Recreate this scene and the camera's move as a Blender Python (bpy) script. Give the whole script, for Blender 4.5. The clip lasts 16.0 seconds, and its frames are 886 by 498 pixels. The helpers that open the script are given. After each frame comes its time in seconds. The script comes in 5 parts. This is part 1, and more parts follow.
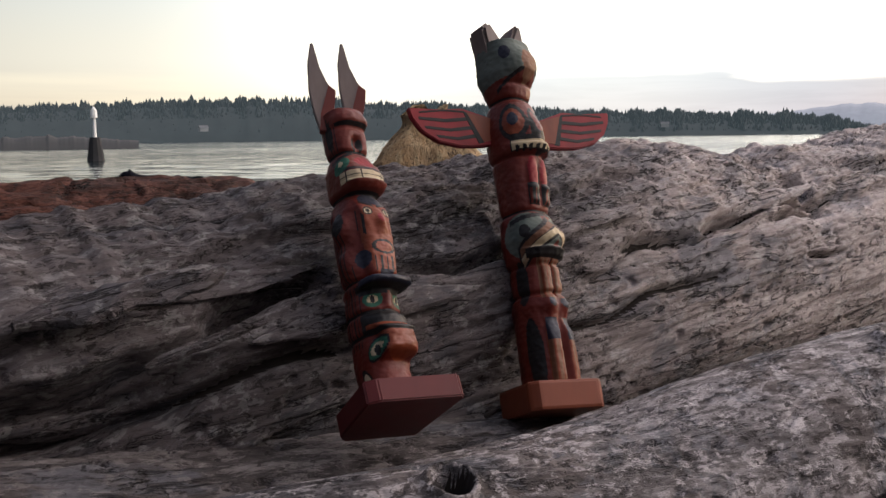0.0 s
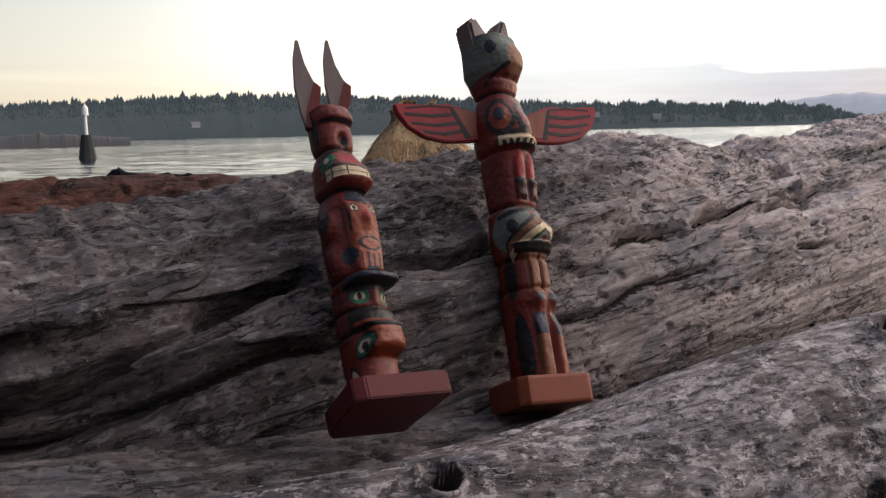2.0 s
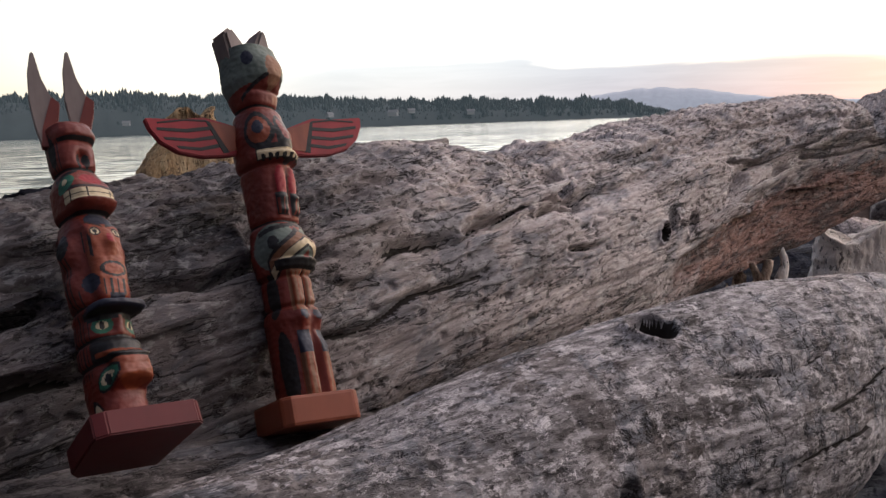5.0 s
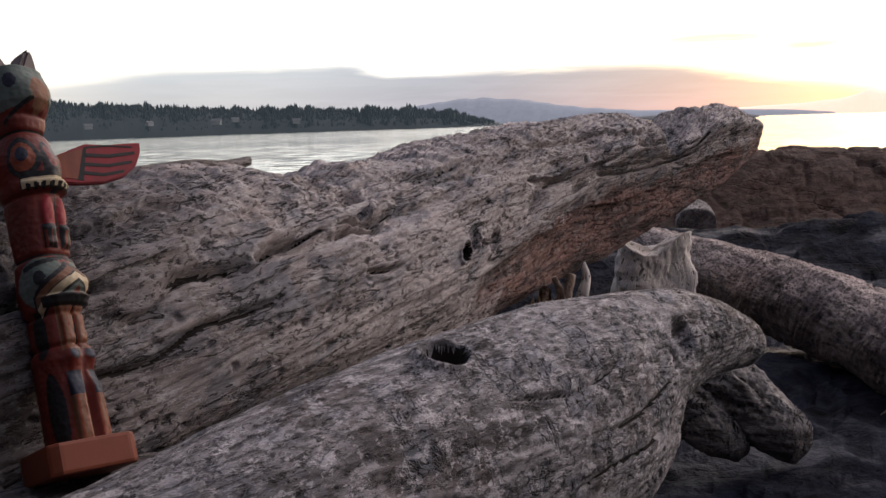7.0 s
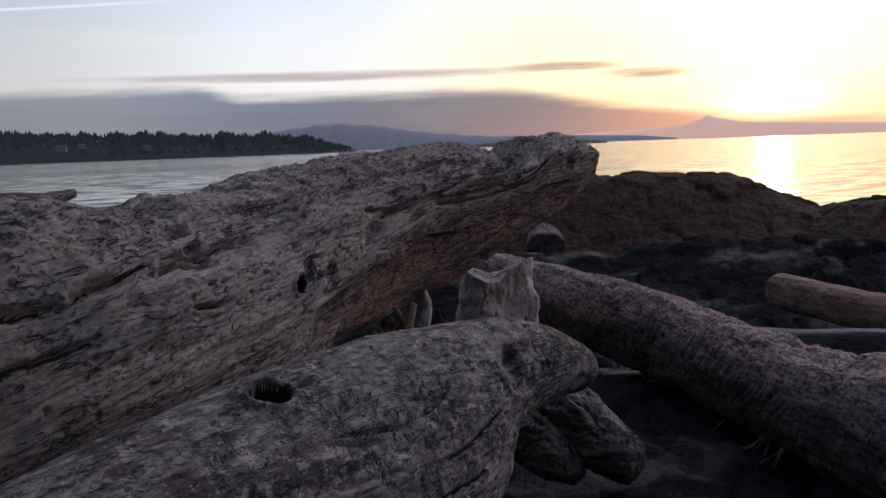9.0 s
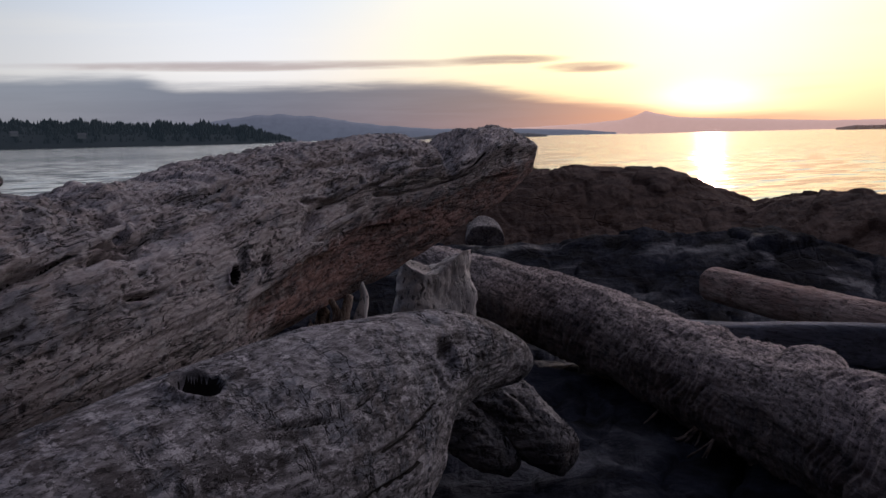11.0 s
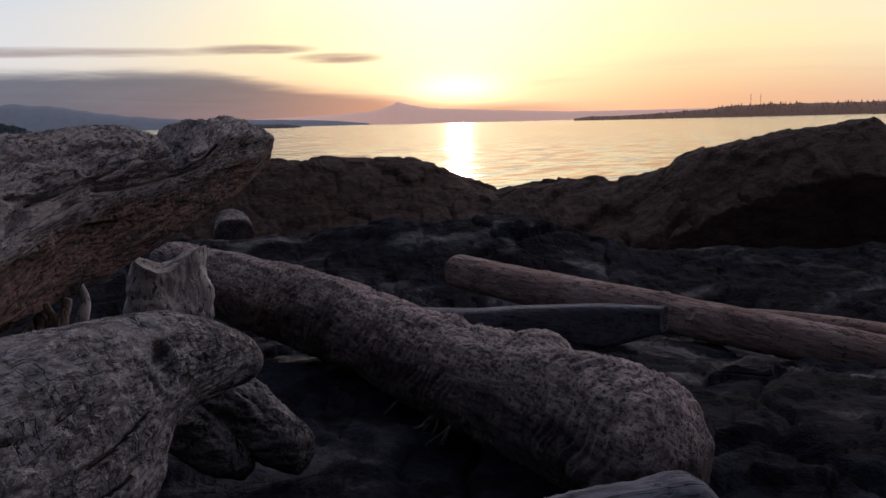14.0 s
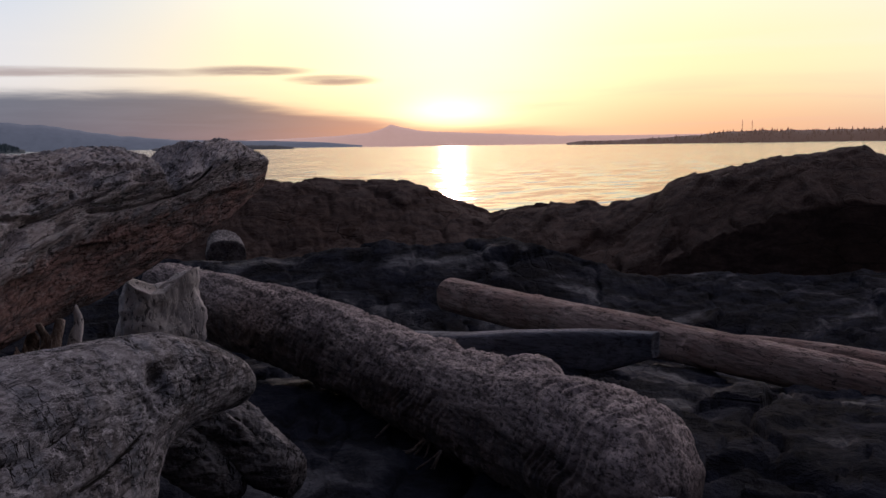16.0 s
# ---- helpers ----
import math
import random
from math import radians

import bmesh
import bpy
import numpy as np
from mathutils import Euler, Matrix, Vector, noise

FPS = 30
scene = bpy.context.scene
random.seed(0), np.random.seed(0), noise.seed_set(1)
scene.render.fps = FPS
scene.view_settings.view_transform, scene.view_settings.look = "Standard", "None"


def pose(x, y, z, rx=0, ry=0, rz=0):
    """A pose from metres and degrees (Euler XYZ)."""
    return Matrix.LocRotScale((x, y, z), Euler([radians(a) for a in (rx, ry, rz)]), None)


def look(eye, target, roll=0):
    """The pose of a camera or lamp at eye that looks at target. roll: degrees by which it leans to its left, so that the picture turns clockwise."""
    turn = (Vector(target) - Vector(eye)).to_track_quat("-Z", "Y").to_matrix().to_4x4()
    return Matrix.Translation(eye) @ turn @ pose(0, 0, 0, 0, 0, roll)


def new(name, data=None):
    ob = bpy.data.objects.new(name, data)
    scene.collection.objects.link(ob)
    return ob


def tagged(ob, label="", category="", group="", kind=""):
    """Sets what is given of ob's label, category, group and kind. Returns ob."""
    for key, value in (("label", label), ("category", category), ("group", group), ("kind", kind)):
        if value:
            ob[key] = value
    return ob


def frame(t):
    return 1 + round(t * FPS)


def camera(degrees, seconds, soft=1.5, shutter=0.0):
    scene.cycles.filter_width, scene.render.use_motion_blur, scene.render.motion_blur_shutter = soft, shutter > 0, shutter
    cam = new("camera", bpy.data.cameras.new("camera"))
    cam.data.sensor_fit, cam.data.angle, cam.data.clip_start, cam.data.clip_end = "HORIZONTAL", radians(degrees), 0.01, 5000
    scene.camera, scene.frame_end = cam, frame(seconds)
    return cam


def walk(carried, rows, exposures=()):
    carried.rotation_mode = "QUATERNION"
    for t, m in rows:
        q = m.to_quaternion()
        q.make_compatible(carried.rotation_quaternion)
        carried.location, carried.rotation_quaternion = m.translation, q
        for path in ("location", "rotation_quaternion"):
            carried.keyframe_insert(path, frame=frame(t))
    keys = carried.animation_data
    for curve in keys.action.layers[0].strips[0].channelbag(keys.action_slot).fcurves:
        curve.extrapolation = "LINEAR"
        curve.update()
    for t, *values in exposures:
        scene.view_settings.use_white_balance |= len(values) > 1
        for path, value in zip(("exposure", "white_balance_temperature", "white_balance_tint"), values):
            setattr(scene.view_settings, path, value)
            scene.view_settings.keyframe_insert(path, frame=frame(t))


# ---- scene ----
cam = camera(46.72, 16.0)
ROWS = [
    (0, 0.0000, 0.0000, 0.8000, 83.732, 0.722, -0.064),
    (0.5, 0.0031, -0.0005, 0.8019, 84.067, 0.752, -0.341),
    (1, 0.0041, 0.0002, 0.8017, 83.901, 0.961, -0.397),
    (1.5, 0.0058, 0.0002, 0.8015, 83.692, 1.156, -0.444),
    (2, 0.0073, 0.0022, 0.8018, 83.389, 1.286, -0.484),
    (2.5, 0.0127, 0.0007, 0.8041, 83.614, 1.488, -0.991),
    (3, 0.0255, 0.0018, 0.8047, 83.485, 1.664, -2.748),
    (3.5, 0.0390, 0.0043, 0.8073, 83.899, 1.740, -4.833),
    (6, 0.1082, 0.0278, 0.8296, 82.399, 1.788, -15.254),
    (6.5, 0.1225, 0.0300, 0.8346, 82.970, 1.677, -17.987),
    (7, 0.1360, 0.0296, 0.8387, 83.118, 1.849, -20.250),
    (7.5, 0.1481, 0.0260, 0.8429, 83.974, 2.032, -22.278),
    (8, 0.1626, 0.0229, 0.8457, 84.566, 2.550, -24.349),
    (8.5, 0.1717, 0.0232, 0.8471, 84.636, 2.417, -26.085),
    (9, 0.1843, 0.0237, 0.8461, 84.292, 1.989, -28.201),
    (9.5, 0.1897, 0.0264, 0.8468, 83.973, 1.424, -29.760),
    (12, 0.2094, 0.0216, 0.8432, 83.716, 1.463, -34.351),
    (12.5, 0.2255, 0.0170, 0.8441, 83.754, 1.331, -36.985),
    (13, 0.2394, 0.0193, 0.8474, 83.984, 1.510, -39.107),
    (13.5, 0.2682, 0.0187, 0.8419, 83.268, 1.945, -42.972),
    (14, 0.2682, 0.0251, 0.8432, 82.950, 1.391, -45.077),
    (14.5, 0.2567, 0.0237, 0.8458, 83.480, 0.981, -44.736),
    (15, 0.2575, 0.0202, 0.8487, 83.886, 0.866, -45.051),
    (15.5, 0.2549, 0.0199, 0.8468, 84.116, 0.908, -45.076),
    (16, 0.2580, 0.0195, 0.8486, 84.206, 0.804, -45.465),
]
EXPOSURES = [(0.0, 1.24, 6650, 9), (3.5, 1.27, 6600, 9), (6.0, 1.22, 6500, 10), (7.0, 0.80, 6400, 11), (7.5, 0.36, 6250, 12), (8.0, 0.0, 6050, 13), (8.5, -0.3, 5850, 14), (9.5, -0.5, 5700, 15), (12.0, -0.6, 5750, 15), (13.0, -0.74, 5750, 15), (13.5, -0.85, 5750, 15), (14.5, -0.75, 5750, 16), (16.0, -0.72, 5800, 17)]
walk(cam, [(t, pose(x, y, z, rx, ry, rz)) for t, x, y, z, rx, ry, rz in ROWS], EXPOSURES)

# ---- light: sky, low sun ----
SUN_AZ, SUN_EL = 46.0, 2.6          # degrees clockwise from +y, and above the horizon
world = bpy.data.worlds.new("dusk_sky")
scene.world = world
world.use_nodes = True


class Nodes:
    """Small helper to write node trees."""

    def __init__(self, tree):
        self.tree = tree
        tree.nodes.clear()

    def add(self, kind, **values):
        n = self.tree.nodes.new(kind)
        for k, v in values.items():
            if k in n.inputs:
                self.plug(v, n.inputs[k])
        return n

    def plug(self, v, socket):
        if isinstance(v, bpy.types.NodeSocket):
            self.tree.links.new(v, socket)
        elif isinstance(v, bpy.types.Node):
            self.tree.links.new(v.outputs[0], socket)
        elif isinstance(v, tuple) and len(v) == 3 and socket.type == "RGBA":
            socket.default_value = (*v, 1)
        else:
            socket.default_value = v

    def math(self, op, a, b=0.0, c=0.0, clamp=False):
        n = self.tree.nodes.new("ShaderNodeMath")
        n.operation, n.use_clamp = op, clamp
        for s, v in zip(n.inputs, (a, b, c)):
            self.plug(v, s)
        return n.outputs[0]

    def smooth(self, x, lo, hi, a=0.0, b=1.0):
        n = self.tree.nodes.new("ShaderNodeMapRange")
        n.interpolation_type = "SMOOTHSTEP"
        for s, v in zip(n.inputs, (x, lo, hi, a, b)):
            self.plug(v, s)
        return n.outputs[0]

    def mix(self, f, a, b, blend="MIX"):
        n = self.tree.nodes.new("ShaderNodeMix")
        n.data_type, n.blend_type = "RGBA", blend
        self.plug(f, n.inputs[0])
        self.plug(a, n.inputs[6])
        self.plug(b, n.inputs[7])
        return n.outputs[2]

    def noise(self, vector, scale, detail=4.0, rough=0.55, distort=0.0):
        n = self.tree.nodes.new("ShaderNodeTexNoise")
        self.plug(vector, n.inputs["Vector"])
        for k, v in (("Scale", scale), ("Detail", detail), ("Roughness", rough), ("Distortion", distort)):
            n.inputs[k].default_value = v
        return n.outputs[0]

    def voronoi(self, vector, scale, feature="F1", random=1.0):
        n = self.tree.nodes.new("ShaderNodeTexVoronoi")
        n.feature = feature
        self.plug(vector, n.inputs["Vector"])
        n.inputs["Scale"].default_value = scale
        n.inputs["Randomness"].default_value = random
        return n.outputs[0]

    def stretch(self, vector, scale, offset=(0, 0, 0)):
        n = self.tree.nodes.new("ShaderNodeMapping")
        self.plug(vector, n.inputs[0])
        n.inputs[1].default_value, n.inputs[3].default_value = offset, scale
        return n.outputs[0]

    def ramp(self, f, stops):
        n = self.tree.nodes.new("ShaderNodeValToRGB")
        e = n.color_ramp.elements
        while len(e) < len(stops):
            e.new(0.5)
        for el, (p, c) in zip(e, stops):
            el.position, el.color = p, (*c, 1)
        self.plug(f, n.inputs[0])
        return n.outputs[0]


def build_sky():
    w = Nodes(world.node_tree)
    d = w.add("ShaderNodeTexCoord").outputs["Generated"]
    xyz = w.add("ShaderNodeSeparateXYZ", Vector=d)
    x, y, z = xyz.outputs
    el = w.math("MULTIPLY", w.math("ARCSINE", z), 57.2958)
    az = w.math("MULTIPLY", w.math("ARCTAN2", x, y), 57.2958)
    daz = w.math("SUBTRACT", az, SUN_AZ)
    dist = w.math("SQRT", w.math("ADD", w.math("POWER", daz, 2.0), w.math("POWER", w.math("MULTIPLY", w.math("SUBTRACT", el, SUN_EL), 1.35), 2.0)))
    adist = w.math("MAXIMUM", w.math("MULTIPLY", daz, -1.0), w.math("MULTIPLY", daz, 0.45))
    # clear sky: bright and warm towards the sun, dim and blue behind
    away = w.smooth(adist, 5.0, 26.0)
    low = w.mix(away, (1.05, 0.57, 0.30), (0.80, 0.69, 0.55))
    mid = w.mix(away, (1.36, 1.10, 0.55), (0.96, 0.93, 0.84))
    high = w.mix(away, (1.30, 1.22, 0.88), (0.74, 0.83, 0.88))
    col = w.mix(w.smooth(el, 0.0, 4.5), low, mid)
    col = w.mix(w.smooth(el, 4.0, 11.0), col, high)
    right = w.math("ABSOLUTE", w.math("SUBTRACT", az, 84.0))        # the fuller side of the upper sky
    # unseen upper sky: broad side light added right of the sun, dim blue elsewhere
    lit = (math.sin(radians(78)) * math.cos(radians(19)), math.cos(radians(78)) * math.cos(radians(19)), math.sin(radians(19)))
    dot = w.math("ADD", w.math("ADD", w.math("MULTIPLY", x, lit[0]), w.math("MULTIPLY", y, lit[1])), w.math("MULTIPLY", z, lit[2]))
    lobe = w.math("POWER", w.math("MAXIMUM", dot, 0.0), 6.0)
    upper = w.mix(1.0, (0.080, 0.090, 0.165), w.mix(1.0, (2.00, 1.66, 1.64), lobe, "MULTIPLY"), "ADD")
    upper = w.mix(1.0, upper, w.mix(1.0, (0.34, 0.32, 0.28), w.smooth(adist, 75.0, 20.0), "MULTIPLY"), "ADD")
    up = w.mix(w.smooth(el, 9.5, 15.0), col, upper)
    back = w.mix(w.smooth(el, 0.0, 40.0), (0.02, 0.02, 0.03), (0.05, 0.06, 0.105))
    col = w.mix(w.smooth(right, 85.0, 150.0), up, back)
    # glow round the hidden sun
    lens = w.math("ADD", w.math("POWER", w.math("DIVIDE", daz, 2.4), 2.0), w.math("POWER", w.math("DIVIDE", w.math("SUBTRACT", el, 2.1), 1.0), 2.0))
    g1 = w.math("EXPONENT", w.math("MULTIPLY", lens, -1.0))
    wide = w.math("ADD", w.math("POWER", w.math("DIVIDE", daz, 8.0), 2.0), w.math("POWER", w.math("DIVIDE", w.math("SUBTRACT", el, 5.0), 7.0), 2.0))
    g2 = w.math("EXPONENT", w.math("MULTIPLY", wide, -1.0))
    col = w.mix(1.0, col, w.mix(1.0, (0.62, 0.52, 0.30), g2, "MULTIPLY"), "ADD")
    # faint high streaks
    v2 = w.add("ShaderNodeCombineXYZ", X=w.math("MULTIPLY", az, 0.03), Y=w.math("MULTIPLY", el, 0.5), Z=4.0)
    streak = w.smooth(w.noise(v2, 1.0, 4.0, 0.5, 0.3), 0.50, 0.72)
    col = w.mix(w.math("MULTIPLY", streak, 0.22), col, (1.25, 1.12, 0.85))
    v3 = w.add("ShaderNodeCombineXYZ", X=w.math("MULTIPLY", az, 0.06), Y=w.math("MULTIPLY", el, 1.1), Z=9.0)
    pink = w.math("MULTIPLY", w.smooth(w.noise(v3, 1.0, 5.0, 0.6, 0.5), 0.46, 0.66), w.math("MULTIPLY", w.smooth(az, 44.0, 52.0), w.smooth(el, 4.5, 1.5)))
    col = w.mix(w.math("MULTIPLY", pink, 0.35), col, (1.0, 0.60, 0.42))
    # dimmer away from the sunset, a little fuller towards it
    side = w.math("MULTIPLY", w.smooth(az, -18.0, 8.0, 0.46, 0.93), w.smooth(az, 4.0, 22.0, 1.0, 1.45))
    side = w.mix(w.smooth(el, 11.0, 24.0), side, (1.0, 1.0, 1.0))
    col = w.mix(1.0, col, side, "MULTIPLY")
    # clouds, long and flat
    v = w.add("ShaderNodeCombineXYZ", X=w.math("MULTIPLY", az, 0.055), Y=w.math("MULTIPLY", el, 0.62), Z=0.0)
    n = w.noise(v, 1.0, 5.0, 0.55, 0.6)
    fine = w.noise(v, 3.1, 5.0, 0.6, 0.4)
    edge = w.math("ADD", w.math("MULTIPLY", w.math("SUBTRACT", n, 0.5), 0.7), w.math("MULTIPLY", w.math("SUBTRACT", fine, 0.5), 0.7))
    bank_top = w.math("ADD", w.smooth(az, 30.0, 41.0, 3.1, 1.80), edge)
    bank_top = w.math("ADD", bank_top, w.smooth(az, 39.0, 47.0, 0.0, -0.85))
    bank_top = w.math("ADD", bank_top, w.smooth(az, 14.5, 17.5, 0.55, 0.0))
    bank_top = w.math("ADD", bank_top, w.smooth(az, -10.0, 9.0, -1.9, 0.0))
    bank = w.math("MULTIPLY", w.smooth(w.math("SUBTRACT", bank_top, el), -0.30, 0.55), w.smooth(az, 56.0, 47.0))
    bank = w.math("MULTIPLY", bank, w.smooth(az, -7.0, 6.0, 0.35, 1.0))
    grey = w.mix(w.smooth(adist, 2.0, 12.5), (0.66, 0.37, 0.30), (0.106, 0.168, 0.250))
    grey = w.mix(w.smooth(fine, 0.35, 0.65, 0.0, 0.15), grey, (0.30, 0.35, 0.44))
    rosy = w.math("MULTIPLY", w.smooth(el, 1.5, 0.2), w.smooth(adist, 19.0, 8.0))
    grey = w.mix(w.math("MULTIPLY", rosy, 0.25), grey, (0.50, 0.34, 0.36))
    col = w.mix(w.math("MULTIPLY", bank, w.smooth(az, 6.0, 22.0, 0.70, 0.93)), col, grey)
    col = w.mix(1.0, col, w.mix(1.0, (0.75, 0.52, 0.20), g1, "MULTIPLY"), "ADD")
    core = w.math("ADD", w.math("POWER", w.math("DIVIDE", daz, 2.6), 2.0), w.math("POWER", w.math("DIVIDE", w.math("ADD", w.math("SUBTRACT", el, 1.85), w.math("MULTIPLY", edge, 0.5)), 0.62), 2.0))
    col = w.mix(1.0, col, w.mix(1.0, (0.75, 0.7, 0.5), w.math("MULTIPLY", w.smooth(el, 0.85, 1.15), w.math("EXPONENT", w.math("MULTIPLY", core, -1.0))), "MULTIPLY"), "ADD")
    # two small dark clouds and a thin streak
    for a0, e0, ra, re, thick in ((35.0, 4.15, 2.9, 0.26, 0.9), (39.4, 3.62, 2.2, 0.24, 0.9), (22.0, 4.05, 12.0, 0.24, 0.7)):
        q = w.math("ADD", w.math("POWER", w.math("DIVIDE", w.math("SUBTRACT", az, a0), ra), 2.0),
                   w.math("POWER", w.math("DIVIDE", w.math("ADD", w.math("SUBTRACT", el, e0), w.math("MULTIPLY", edge, 0.34)), re), 2.0))
        col = w.mix(w.math("MULTIPLY", w.smooth(q, 1.9, 0.0), w.smooth(fine, 0.25, 0.6, 0.45 * thick, thick)), col, (0.50, 0.37, 0.34))
    trail = w.math("ABSOLUTE", w.math("SUBTRACT", el, w.math("ADD", 7.25, w.math("MULTIPLY", az, 0.066))))
    trail = w.math("MULTIPLY", w.smooth(trail, 0.10, 0.03), w.math("MULTIPLY", w.smooth(az, 17.0, 9.0), w.smooth(az, 0.0, 6.0)))
    col = w.mix(w.math("MULTIPLY", trail, 0.5), col, (1.4, 1.35, 1.25))
    sky = w.add("ShaderNodeTexSky")
    sky.sky_type, sky.sun_disc = "NISHITA", False
    sky.sun_elevation, sky.sun_rotation = radians(SUN_EL), radians(SUN_AZ)
    a = w.add("ShaderNodeBackground", Color=sky.outputs[0], Strength=0.012)
    b = w.add("ShaderNodeBackground", Color=col, Strength=1.0)
    s = w.add("ShaderNodeAddShader")
    w.tree.links.new(a.outputs[0], s.inputs[0])
    w.tree.links.new(b.outputs[0], s.inputs[1])
    w.tree.links.new(s.outputs[0], w.add("ShaderNodeOutputWorld").inputs[0])


build_sky()
lamp = bpy.data.lights.new("low_sun", "SUN")
lamp.energy, lamp.angle, lamp.color = 0.22, radians(0.9), (1.0, 0.62, 0.40)
sun = new("low_sun", lamp)
sun_way = Vector((math.sin(radians(SUN_AZ)), math.cos(radians(SUN_AZ)), math.tan(radians(SUN_EL + 4.4))))
sun.matrix_world = look(sun_way * 50, (0, 0, 0))

# ---- noise on arrays ----
_table = np.random.RandomState(7).permutation(256)
_table = np.concatenate([_table, _table, _table])
_grad = np.random.RandomState(8).normal(size=(256, 3))
_grad /= np.linalg.norm(_grad, axis=1)[:, None]


def perlin(p):
    """Gradient noise, about -1 to 1, at rows of points."""
    i = np.floor(p).astype(int)
    f = p - i
    i &= 255
    u = f * f * f * (f * (f * 6 - 15) + 10)
    out = 0
    for dx in (0, 1):
        for dy in (0, 1):
            for dz in (0, 1):
                h = _table[_table[_table[i[:, 0] + dx] + i[:, 1] + dy] + i[:, 2] + dz]
                g = (_grad[h] * (f - (dx, dy, dz))).sum(1)
                w = (u[:, 0] if dx else 1 - u[:, 0]) * (u[:, 1] if dy else 1 - u[:, 1]) * (u[:, 2] if dz else 1 - u[:, 2])
                out = out + g * w
    return out * 1.5


def fbm(p, octaves=4, gain=0.5):
    total, amp = 0, 1.0
    for k in range(octaves):
        total = total + amp * perlin(p * 2.0 ** k + 17.3 * k)
        amp *= gain
    return total


def sstep(x, lo, hi):
    t = np.clip((x - lo) / (hi - lo), 0, 1)
    return t * t * (3 - 2 * t)


def curve_at(stations, s):
    """Smooth interpolation of rows (s, a, b, ...) at the values s."""
    st = np.array(stations, float)
    x, y = st[:, 0], st[:, 1:]
    m = np.gradient(y, x, axis=0)
    k = np.clip(np.searchsorted(x, s) - 1, 0, len(x) - 2)
    h = (x[k + 1] - x[k])
    t = np.clip((s - x[k]) / h, 0, 1)[:, None]
    h = h[:, None]
    return ((2 * t ** 3 - 3 * t ** 2 + 1) * y[k] + (t ** 3 - 2 * t ** 2 + t) * h * m[k]
            + (-2 * t ** 3 + 3 * t ** 2) * y[k + 1] + (t ** 3 - t ** 2) * h * m[k + 1])


# ---- materials ----
def material(name):
    m = bpy.data.materials.new(name)
    m.use_nodes = True
    return m, Nodes(m.node_tree)


def finish(w, color, rough=0.8, bump=None, strength=0.5, distance=0.004, gloss=0.5, **more):
    b = w.add("ShaderNodeBsdfPrincipled")
    w.plug(gloss, b.inputs["Specular IOR Level"])
    w.plug(color, b.inputs["Base Color"])
    w.plug(rough, b.inputs["Roughness"])
    for k, v in more.items():
        w.plug(v, b.inputs[k.replace("_", " ")])
    if bump is not None:
        n = w.add("ShaderNodeBump", Height=bump)
        n.inputs["Strength"].default_value, n.inputs["Distance"].default_value = strength, distance
        w.tree.links.new(n.outputs[0], b.inputs["Normal"])
    w.tree.links.new(b.outputs[0], w.add("ShaderNodeOutputMaterial").inputs[0])
    return b


